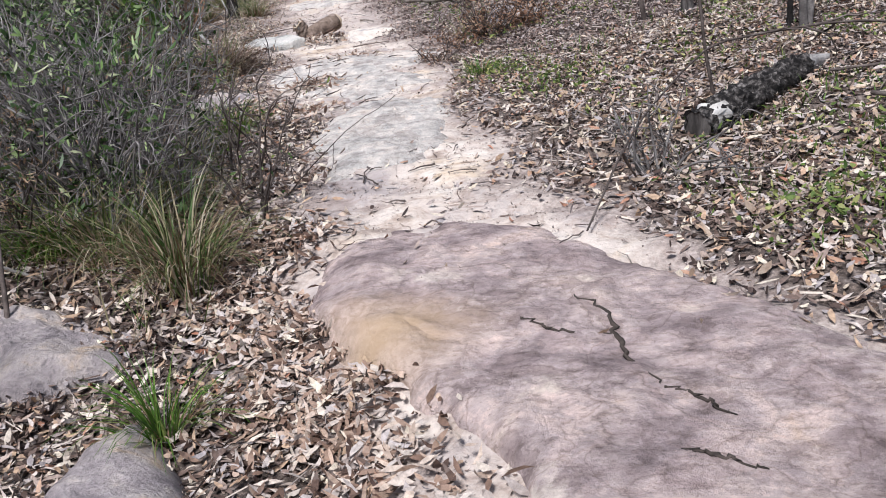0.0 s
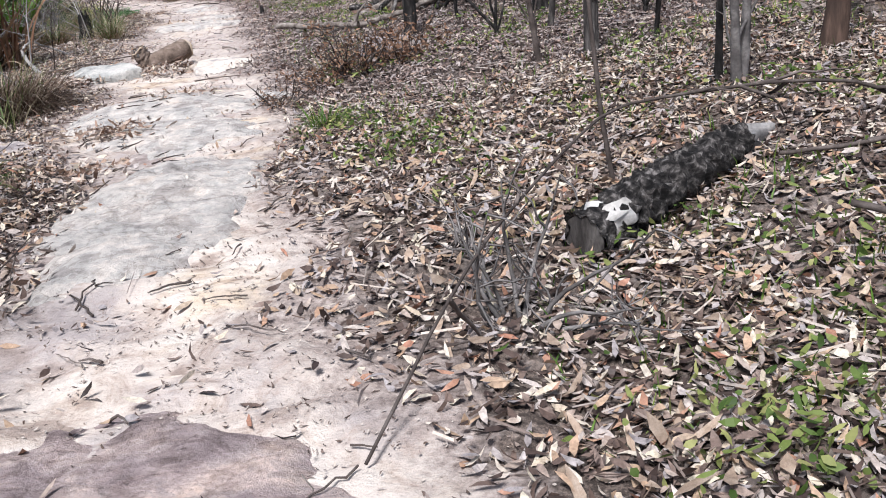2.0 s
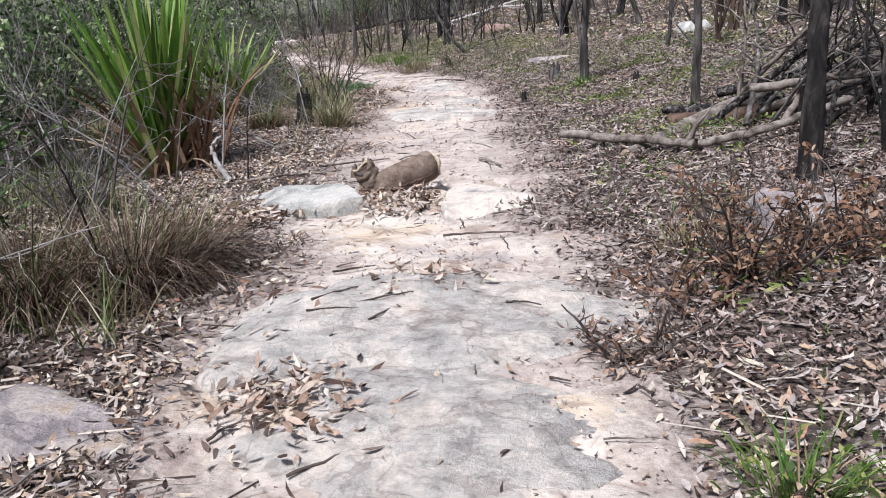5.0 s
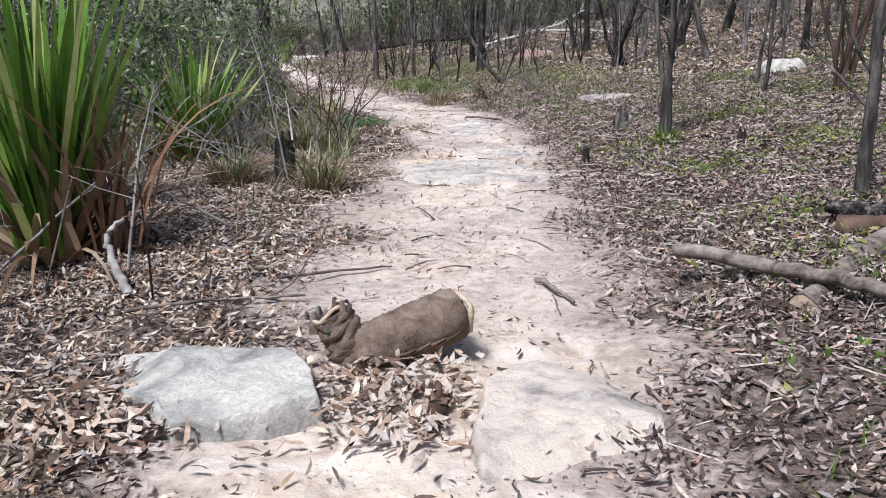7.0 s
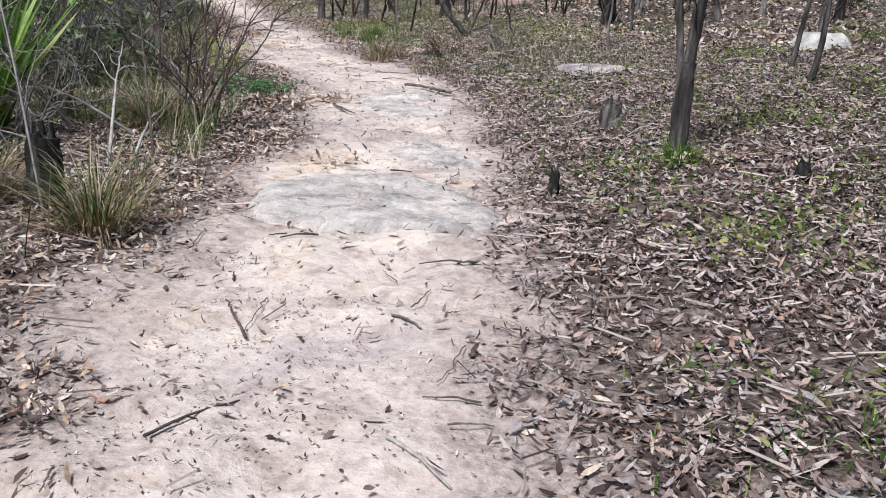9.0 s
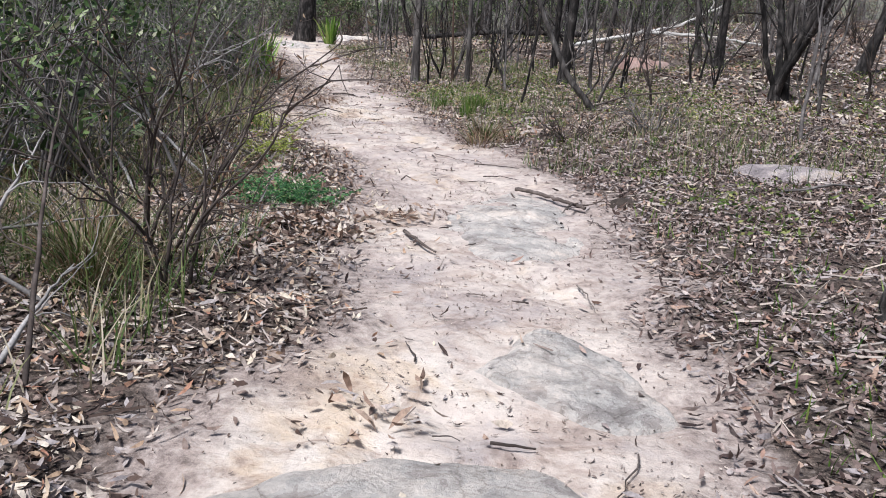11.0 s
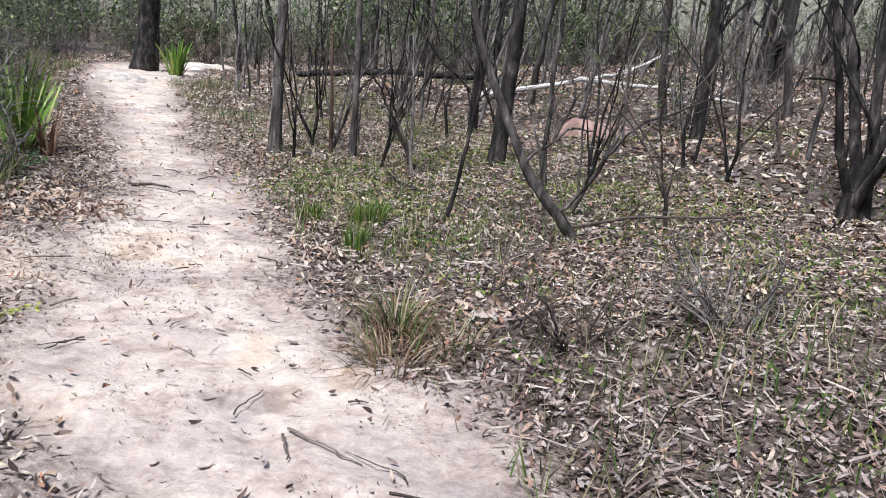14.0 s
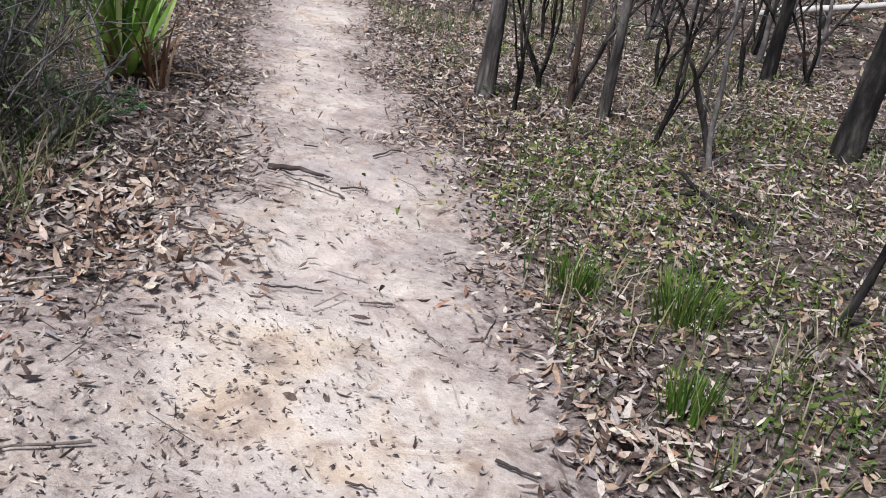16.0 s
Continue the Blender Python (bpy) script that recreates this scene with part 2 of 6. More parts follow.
M_TWIG = grain_mat("dark_twigs", [(0.3, (0.05, 0.04, 0.035)), (0.5, (0.12, 0.095, 0.085)), (0.7, (0.25, 0.21, 0.19))], 8.0, 0.9, 0.3, 0.004, obj_vary=0.4)
M_PALE_TWIG = grain_mat("pale_grey_dead_twigs", [(0.3, (0.24, 0.22, 0.21)), (0.5, (0.42, 0.395, 0.38)), (0.7, (0.60, 0.57, 0.55))], 8.0, 0.9, 0.3, 0.004, obj_vary=0.4)
M_GREY_TWIG = grain_mat("grey_dead_twigs", [(0.3, (0.085, 0.075, 0.072)), (0.5, (0.19, 0.172, 0.165)), (0.7, (0.42, 0.39, 0.375))], 8.0, 0.9, 0.3, 0.004, obj_vary=0.3)
M_LITTER = island_mat("dead_gum_leaves", [(0.0, (0.045, 0.03, 0.027)), (0.16, (0.13, 0.088, 0.072)), (0.32, (0.29, 0.21, 0.175)), (0.42, (0.52, 0.415, 0.345)), (0.53, (0.37, 0.33, 0.33)), (0.64, (0.66, 0.565, 0.505)), (0.78, (0.80, 0.70, 0.55)), (0.85, (0.42, 0.29, 0.20)), (0.93, (0.56, 0.40, 0.275)), (1.0, (0.43, 0.21, 0.14))], 0.55, 0.55, 60)
M_OLD_LITTER = island_mat("older_grey_brown_gum_leaves", [(0.0, (0.04, 0.027, 0.025)), (0.18, (0.11, 0.075, 0.066)), (0.36, (0.26, 0.188, 0.165)), (0.52, (0.42, 0.33, 0.295)), (0.66, (0.35, 0.31, 0.31)), (0.8, (0.60, 0.51, 0.465)), (0.92, (0.38, 0.23, 0.17)), (1.0, (0.70, 0.60, 0.49))], 0.6, 0.5, 60)
M_RED_LITTER = island_mat("reddish_dead_gum_leaves", [(0.0, (0.08, 0.05, 0.04)), (0.2, (0.26, 0.165, 0.12)), (0.45, (0.52, 0.375, 0.285)), (0.65, (0.66, 0.545, 0.455)), (0.82, (0.50, 0.44, 0.42)), (1.0, (0.78, 0.67, 0.53))], 0.55, 0.5, 60)
M_STRAP = island_mat("green_strap_leaves", [(0.0, (0.06, 0.13, 0.02)), (0.5, (0.16, 0.31, 0.045)), (0.8, (0.31, 0.46, 0.09)), (1.0, (0.55, 0.55, 0.26))], 0.45, 0.3, 12, 0.25)
M_DARK_STRAP = island_mat("dark_green_strap_leaves", [(0.0, (0.03, 0.065, 0.018)), (0.6, (0.065, 0.125, 0.03)), (1.0, (0.14, 0.21, 0.06))], 0.45, 0.3, 12, 0.2)
M_DEAD_STRAP = island_mat("dead_brown_strap_leaves", [(0.0, (0.10, 0.055, 0.03)), (0.4, (0.22, 0.14, 0.085)), (0.75, (0.36, 0.26, 0.17)), (1.0, (0.46, 0.36, 0.26))], 0.8, 0.35, 14, 0.1)
M_SKIRT = island_mat("dark_brown_dead_grass", [(0.0, (0.035, 0.02, 0.014)), (0.5, (0.10, 0.062, 0.042)), (0.8, (0.22, 0.155, 0.11)), (1.0, (0.40, 0.33, 0.26))], 0.85, 0.35, 14, 0.05)
M_RUST = island_mat("rust_brown_dead_leaves", [(0.0, (0.15, 0.075, 0.045)), (0.5, (0.29, 0.165, 0.105)), (1.0, (0.43, 0.29, 0.20))], 0.8, 0.3, 20, 0.15)
M_GRASS = island_mat("mixed_dry_and_green_grass", [(0.0, (0.04, 0.085, 0.018)), (0.35, (0.10, 0.16, 0.04)), (0.55, (0.20, 0.22, 0.08)), (0.78, (0.34, 0.28, 0.18)), (1.0, (0.56, 0.49, 0.37))], 0.55, 0.4, 20, 0.12)
M_GREEN_GRASS = island_mat("fresh_green_grass", [(0.0, (0.045, 0.11, 0.015)), (0.6, (0.12, 0.225, 0.035)), (1.0, (0.28, 0.34, 0.09))], 0.5, 0.3, 20, 0.3)
M_LEAF = island_mat("grey_green_shrub_leaves", [(0.0, (0.02, 0.04, 0.014)), (0.4, (0.06, 0.11, 0.032)), (0.62, (0.14, 0.22, 0.07)), (0.85, (0.31, 0.39, 0.17)), (1.0, (0.48, 0.49, 0.33))], 0.45, 0.4, 20, 0.12)
M_HERB = island_mat("low_green_herbs", [(0.0, (0.05, 0.09, 0.02)), (0.4, (0.12, 0.18, 0.04)), (0.7, (0.23, 0.27, 0.08)), (1.0, (0.42, 0.40, 0.16))], 0.6, 0.3, 20, 0.25)
M_FERN = island_mat("bright_green_fronds", [(0.0, (0.03, 0.09, 0.035)), (0.6, (0.08, 0.21, 0.08)), (1.0, (0.22, 0.38, 0.13))], 0.6, 0.25, 20, 0.25)
M_YFERN = island_mat("yellow_green_fronds", [(0.0, (0.20, 0.26, 0.03)), (0.6, (0.36, 0.42, 0.08)), (1.0, (0.5, 0.5, 0.16))], 0.6, 0.25, 20, 0.25)
M_CROWN = island_mat("olive_gum_leaves", [(0.0, (0.03, 0.05, 0.02)), (0.5, (0.07, 0.095, 0.04)), (1.0, (0.14, 0.15, 0.075))], 0.5, 0.25, 10, 0.2)

# ---- geometry helpers ----


class Geo:
    """Gathers vertices and faces of one mesh."""

    def __init__(self):
        self.v, self.f, self.n = [], [], 0

    def add(self, v, f):
        self.v.append(np.asarray(v, float).reshape(-1, 3))
        self.f.append(np.asarray(f, int) + self.n)
        self.n += len(self.v[-1])
        return self

    def mesh(self, name, material, smooth=True):
        me = bpy.data.meshes.new(name)
        v = np.concatenate(self.v)
        counts = np.concatenate([np.full(len(f), f.shape[1]) for f in self.f])
        loops = np.concatenate([f.ravel() for f in self.f])
        me.vertices.add(len(v))
        me.vertices.foreach_set("co", v.ravel())
        me.loops.add(len(loops))
        me.loops.foreach_set("vertex_index", loops)
        me.polygons.add(len(counts))
        me.polygons.foreach_set("loop_start", np.concatenate([[0], np.cumsum(counts)[:-1]]))
        me.polygons.foreach_set("use_smooth", np.full(len(counts), smooth))
        me.update(calc_edges=True)
        me.validate()
        me.materials.append(material)
        return me


def part(name, geo, material, parent, label="", smooth=True):
    ob = new(name, geo.mesh(name, material, smooth))
    ob.parent = parent
    fine = name in ("twig_spray", "foliage", "blade_tuft", "dry_tuft", "crown", "leaf_fan", "dead_skirt", "stem")
    return tagged(ob, label, kind="stuff" if fine else "")


def thing(name, label, category, x=0, y=0, z=0, turn=0, group="", kind=""):
    ob = new(name)
    ob.matrix_world = pose(x, y, z, 0, 0, turn)
    return tagged(ob, label, category, group, kind)


def lattice(ix, iy, seed):
    h = (ix * 374761393 + iy * 668265263 + seed * 1442695041) & 0xFFFFFFFF
    h = ((h ^ (h >> 13)) * 1274126177) & 0xFFFFFFFF
    return ((h ^ (h >> 16)) & 0xFFFF) / 65535.0


def vnoise(x, y, seed=0):
    x, y = np.asarray(x, float), np.asarray(y, float)
    ix, iy = np.floor(x).astype(np.int64), np.floor(y).astype(np.int64)
    fx, fy = x - ix, y - iy
    fx, fy = fx * fx * (3 - 2 * fx), fy * fy * (3 - 2 * fy)
    a, b = lattice(ix, iy, seed), lattice(ix + 1, iy, seed)
    c, d = lattice(ix, iy + 1, seed), lattice(ix + 1, iy + 1, seed)
    return (a + (b - a) * fx) * (1 - fy) + (c + (d - c) * fx) * fy


def fbm(x, y, seed=0, octaves=4):
    s, a, t = 0, 0.5, 0
    for k in range(octaves):
        s = s + a * vnoise(x * 2 ** k, y * 2 ** k, seed + k)
        t, a = t + a, a * 0.5
    return s / t


# the track: its middle line and half width along y
CY = [-400, -6, 1, 2.3, 3.7, 4.6, 5.8, 7.1, 8, 9.2, 10.5, 11.5, 13, 15, 17, 18.3, 20.4, 22, 23.3, 24.6, 26.2, 27.5, 29.5, 32, 37, 42, 47, 400]
CX = [1.6, 1.6, 1.45, 1.4, .78, .62, .28, -.08, -.37, -.6, -.9, -1.25, -1.55, -2, -2.4, -2.8, -3.5, -4.25, -5.2, -6.3, -7.1, -7.9, -9.4, -11, -14.5, -17, -18, -18]
HW = [.7, .7, .75, .75, .82, .65, .58, .58, .8, .85, .8, .8, .85, .82, .8, .72, .78, .88, .85, .75, .66, .5, .5, .6, .8, 1.5, .3, .3]


def mid(y):
    return (np.interp(y - 0.35, CY, CX) + np.interp(y, CY, CX) + np.interp(y + 0.35, CY, CX)) / 3


def lat(x, y):
    """Distance to the right of the track's middle line."""
    s = (mid(y + 1) - mid(y - 1)) / 2
    return (x - mid(y)) / np.sqrt(1 + s * s)


def half(y):
    return np.interp(y, CY, HW)


def bare_margin(x, y):
    """Bare trampled sand widening the track near its end."""
    return np.clip(1.5 - np.hypot((x + 7.1) / 0.75, (y - 24.75) / 0.85), 0, 1)


def ground_z(x, y):
    x, y = np.asarray(x, float), np.asarray(y, float)
    d = lat(x, y)
    r = np.logaddexp(0, 3 * (d - 0.9)) / 3
    l = np.logaddexp(0, 3 * (-d - 1.0)) / 3
    z = 0.125 * np.minimum(r, 40) + 0.06 * np.exp(-((y - 20) / 4.0) ** 2) * np.minimum(r, 6) - 0.05 * np.minimum(l, 6)
    z = z - 0.22 / (1 + np.exp(np.clip((x - 0.42 + 0.32 * (y - 2.6)) * 9, -60, 60))) * np.exp(-((y - 2.6) ** 2 / 1.6) - np.clip(-x - 0.8, 0, 9) ** 2)
    rough = np.clip(np.abs(d) - 0.5, 0.25, 1.0)
    return z + (fbm(x * 0.9, y * 0.9, 3) - 0.5) * 0.13 * rough + (fbm(x * 4, y * 4, 9) - 0.5) * 0.05 - np.clip(0.2 - np.abs(fbm(x * 1.3 + 7, y * 2.4, 31, 5) * 2 - 1), 0, 1) * 0.16


def gz(x, y):
    return float(ground_z(x, y))


def at_track(d, y):
    """A place d metres to the right of the track's middle at y."""
    s = (mid(y + 1) - mid(y - 1)) / 2
    return mid(y) + d * np.sqrt(1 + s * s)


def tube(points, radii, sides=6, lump=0.0, rng=None, cap=True):
    """A tapered, slightly lumpy limb along points."""
    p = np.asarray(points, float)
    r = np.asarray(radii, float)
    t = np.gradient(p, axis=0)
    t /= np.linalg.norm(t, axis=1)[:, None] + 1e-9
    ref = np.array([0.31, 0.17, 0.93]) if abs(t[:, 2]).mean() < 0.8 else np.array([0.95, 0.3, 0.05])
    a = np.cross(t, ref)
    a /= np.linalg.norm(a, axis=1)[:, None] + 1e-9
    b = np.cross(t, a)
    ang = np.linspace(0, 2 * np.pi, sides, endpoint=False)
    rr = r[:, None] * np.ones(sides)
    if lump:
        rr = rr * (1 + lump * (rng.random((len(p), sides)) - 0.5))
    v = p[:, None] + rr[..., None] * (np.cos(ang)[None, :, None] * a[:, None] + np.sin(ang)[None, :, None] * b[:, None])
    i, j = np.meshgrid(np.arange(len(p) - 1), np.arange(sides), indexing="ij")
    k = (j + 1) % sides
    f = np.stack([i * sides + j, i * sides + k, (i + 1) * sides + k, (i + 1) * sides + j], -1).reshape(-1, 4)
    g = Geo().add(v.reshape(-1, 3), f)
    if cap:
        for e, order in ((0, 1), (len(p) - 1, -1)):
            ring = v[e]
            g.add(np.vstack([ring, p[e]]), [[(q + 1) % sides, q, sides][::order] for q in range(sides)])
    return g


def join(*geos):
    g = Geo()
    for q in geos:
        n = g.n
        for v in q.v:
            g.v.append(v)
        for f in q.f:
            g.f.append(f + n)
        g.n += q.n
    return g


def wander(rng, start, way, length, n, wobble, lift=0.0, hold=0.0):
    """A crooked line of n + 1 points."""
    p = [np.array(start, float)]
    d = np.array(way, float)
    d /= np.linalg.norm(d)
    w0 = d.copy()
    for _ in range(n):
        d = d + rng.normal(0, wobble, 3) + np.array([0, 0, lift]) + hold * (w0 - d)
        d /= np.linalg.norm(d)
        p.append(p[-1] + d * length / n)
    return np.array(p)


def smooth_line(points, n=24):
    """A rounded line through a few points."""
    p = np.asarray(points, float)
    s = np.linspace(0, len(p) - 1, n)
    q = np.stack([np.interp(s, np.arange(len(p)), p[:, k]) for k in range(3)], 1)
    for _ in range(3):
        q[1:-1] = (q[:-2] + 2 * q[1:-1] + q[2:]) / 4
    return q


def blades(rng, n, base_r, length, width, lean, droop, seg=4, z0=0.0, fold=0.0):
    """n grass or strap leaves that rise from a round base and bend over."""
    az = rng.random(n) * 2 * np.pi
    br = base_r * np.sqrt(rng.random(n))
    L = length * (0.55 + 0.45 * rng.random(n))
    W = width * (0.7 + 0.6 * rng.random(n))
    th = lean[0] + (lean[1] - lean[0]) * rng.random(n)
    dr = droop[0] + (droop[1] - droop[0]) * rng.random(n) ** 1.5
    out = np.stack([np.cos(az), np.sin(az)], 1)
    side = np.stack([-np.sin(az), np.cos(az)], 1)
    tw = rng.normal(0, 0.5, n)
    side = side * np.cos(tw)[:, None] + out * np.sin(tw)[:, None]
    pos = np.stack([br * np.cos(az + rng.normal(0, .5, n)), br * np.sin(az + rng.normal(0, .5, n)), np.full(n, z0)], 1)
    rows = []
    for k in range(seg + 1):
        u = k / seg
        w = W * (1 - u ** 2.2) * 0.5 + 0.0006
        rows.append(np.stack([pos - np.c_[side * w[:, None], np.zeros(n)], pos + np.c_[side * w[:, None], fold * w]], 1))
        a = th + dr * u ** 1.5
        step = L / seg
        pos = pos + np.c_[out * (np.sin(a) * step)[:, None], np.cos(a) * step]
    v = np.stack(rows, 1)
    m = (seg + 1) * 2
    i, k = np.meshgrid(np.arange(n), np.arange(seg), indexing="ij")
    o = i * m + k * 2
    return Geo().add(v.reshape(-1, 3), np.stack([o, o + 1, o + 3, o + 2], -1).reshape(-1, 4))


def leaves(rng, pos, length, width, flat=0.0, bend=0.25):
    """Lens-shaped leaves, each bent along its midrib, at the given places. flat: how far they lie down."""
    n = len(pos)
    d = rng.normal(0, 1, (n, 3))
    d[:, 2] *= 1 - flat
    d /= np.linalg.norm(d, axis=1)[:, None]
    up = rng.normal(0, 1, (n, 3)) * (1 - 0.75 * flat) + np.array([0, 0, 2.0 * flat])
    s = np.cross(d, up)
    s /= np.linalg.norm(s, axis=1)[:, None] + 1e-9
    nn = np.cross(s, d)
    L = (length * (0.35 + 0.85 * rng.random(n)))[:, None]
    W = (width * (0.6 + 0.7 * rng.random(n)))[:, None]
    c = (rng.random(n) - 0.35)[:, None] * bend * L
    k = (rng.random(n) - 0.5)[:, None] * 0.5 * W
    pos = np.asarray(pos)
    v = np.stack([pos - d * L / 2 + nn * c * 0.3, pos - d * L * 0.18 + s * (W / 2 + k) - nn * c * 0.2, pos - d * L * 0.18 - s * (W / 2 - k) - nn * c * 0.2,
                  pos + d * L * 0.2 + s * (W * 0.4 + k), pos + d * L * 0.2 - s * (W * 0.4 - k), pos + d * L / 2 + nn * c], 1)
    o = np.arange(n) * 6
    tri = np.concatenate([np.stack([o, o + 2, o + 1], 1), np.stack([o + 3, o + 4, o + 5], 1)])
    quad = np.stack([o + 1, o + 2, o + 4, o + 3], 1)
    return Geo().add(v.reshape(-1, 3), tri).add(np.zeros((0, 3)), quad - n * 6)


# ---- ground ----
def build_ground():
    u = np.concatenate([-np.geomspace(400, 3.6, 34), np.arange(-3.4, 3.41, 0.06), np.geomspace(3.6, 400, 40)])
    w = np.concatenate([-np.geomspace(400, 2.2, 24), np.arange(-2, 33.9, 0.075), np.geomspace(34, 400, 40)])
    U, Y = np.meshgrid(u, w)
    X = mid(Y) + U
    Z = ground_z(X, Y)
    nu = len(u)
    i, j = np.meshgrid(np.arange(len(w) - 1), np.arange(nu - 1), indexing="ij")
    o = i * nu + j
    g = Geo().add(np.stack([X, Y, Z], -1).reshape(-1, 3), np.stack([o, o + 1, o + nu + 1, o + nu], -1).reshape(-1, 4))
    ob = new("ground", g.mesh("ground", M_GROUND))
    sand = np.clip((half(Y) + 0.30 - np.abs(lat(X, Y)) + (fbm(X * 1.6, Y * 1.6, 21) - 0.5) * 0.8) / 0.7, 0, 1)
    sand = np.maximum(sand, bare_margin(X, Y) * (0.35 + 0.75 * fbm(X * 1.9, Y * 1.9, 27)))
    sand = sand * np.clip((46 - Y) / 4, 0, 1)
    a = ob.data.attributes.new("sand", "FLOAT", "POINT")
    a.data.foreach_set("value", sand.ravel().astype(np.float32))
    trod = 0.22 + 0.65 * np.exp(-((Y - 21.5) / 2.6) ** 2) + 0.65 * np.exp(-((Y - 14.3) / 2.0) ** 2) + 0.35 * np.exp(-((Y - 29) / 3.0) ** 2)
    t2 = ob.data.attributes.new("trodden", "FLOAT", "POINT")
    t2.data.foreach_set("value", trod.ravel().astype(np.float32))
    tagged(ob, "pale sandy walking track through brown leaf-covered soil", "ground", kind="structure")


build_ground()


def backdrop():
    """Grey-green wooded hills far off."""
    m, n, l, b = nodes_of("far_wooded_hills", 1.0)
    p = world_pos(n)
    mp = n.new("ShaderNodeMapping")
    mp.inputs["Scale"].default_value = (1, 1, 0.35)
    l.new(p, mp.inputs[0])
    f = noise_node(n, l, 1.6, 12, 0.85, mp.outputs[0])
    l.new(ramp(n, l, f, [(0.36, (0.035, 0.042, 0.03)), (0.48, (0.13, 0.135, 0.10)), (0.58, (0.25, 0.23, 0.20)), (0.72, (0.40, 0.375, 0.34))]), b.inputs["Base Color"])
    a = np.linspace(0, 2 * np.pi, 120, endpoint=False)
    rows = []
    for z, r in ((-3, 68), (5, 74), (10, 82), (14, 95)):
        rr = r + 4 * np.sin(a * 7 + z)
        rows.append(np.stack([-4 + rr * np.cos(a), 14 + rr * np.sin(a), z + (1.6 * np.sin(a * 11) + np.sin(a * 29)) * (z > 0)], 1))
    v = np.stack(rows)
    i, j = np.meshgrid(np.arange(3), np.arange(120), indexing="ij")
    k = (j + 1) % 120
    ob = new("backdrop", Geo().add(v.reshape(-1, 3), np.stack([i * 120 + j, i * 120 + k, (i + 1) * 120 + k, (i + 1) * 120 + j], -1).reshape(-1, 4)).mesh("backdrop", m))
    tagged(ob, "distant grey-green wooded hillside closing the view", "backdrop", kind="structure")


backdrop()

# ---- rocks ----


def rock(name, label, x, y, rx, ry, h, turn=0, seed=1, material=None, power=2.2, sink=0.1, rings=26, segs=64, bumpy=0.05, tilt=0.0, facets=0):
    """A worn stone: uneven outline, a domed or broken top, sides that go into the ground."""
    rng = np.random.default_rng(seed)
    ang = np.linspace(0, 2 * np.pi, segs, endpoint=False)
    t = np.linspace(0, 1, rings)
    A, T = np.meshgrid(ang, t)
    out = 0.72 + 0.55 * fbm(np.cos(A) * 1.7 + 5, np.sin(A) * 1.7 + 5, seed, 5)
    X, Y = np.cos(A) * T * rx * out, np.sin(A) * T * ry * out
    if facets:
        Z = np.full(X.shape, h) + (X / rx) * h * rng.normal(0, 0.16) + (Y / ry) * h * rng.normal(0, 0.16)
        for k in range(facets):
            a = 6.283 * (k + rng.random()) / facets
            reach, steep = 0.45 + 0.35 * rng.random(), 1.1 + 2.2 * rng.random()
            u = X / rx * math.cos(a) + Y / ry * math.sin(a)
            Z = np.minimum(Z, h * (1.0 - steep * (u - reach)))
        Z = np.maximum(Z, -sink)
        Z = Z * (1 - T ** 7) - (sink + 0.04) * T ** 7
    else:
        Z = h * (1 - T ** power) - (T ** 6) * sink
    n1, n2 = fbm(X * 2.6 + 9, Y * 2.6, seed + 7, 6), fbm(X * 7 + 2, Y * 7, seed + 17, 4)
    layer = np.abs(fbm(X * 1.5 + 3, Y * 3.5, seed + 23, 4) * 2 - 1)
    Z = Z + ((n1 - 0.5) * 2.2 - np.clip(0.12 - layer, 0, 1) * 2.4 + (n2 - 0.5) * 0.7) * bumpy + X * tilt
    i, j = np.meshgrid(np.arange(rings - 1), np.arange(segs), indexing="ij")
    k = (j + 1) % segs
    g = Geo().add(np.stack([X, Y, Z], -1).reshape(-1, 3), np.stack([i * segs + j, i * segs + k, (i + 1) * segs + k, (i + 1) * segs + j], -1).reshape(-1, 4))
    ob = new(name, g.mesh(name, material or M_ROCK))
    ob.matrix_world = pose(x, y, gz(x, y), 0, 0, turn)
    return tagged(ob, label, "rock")


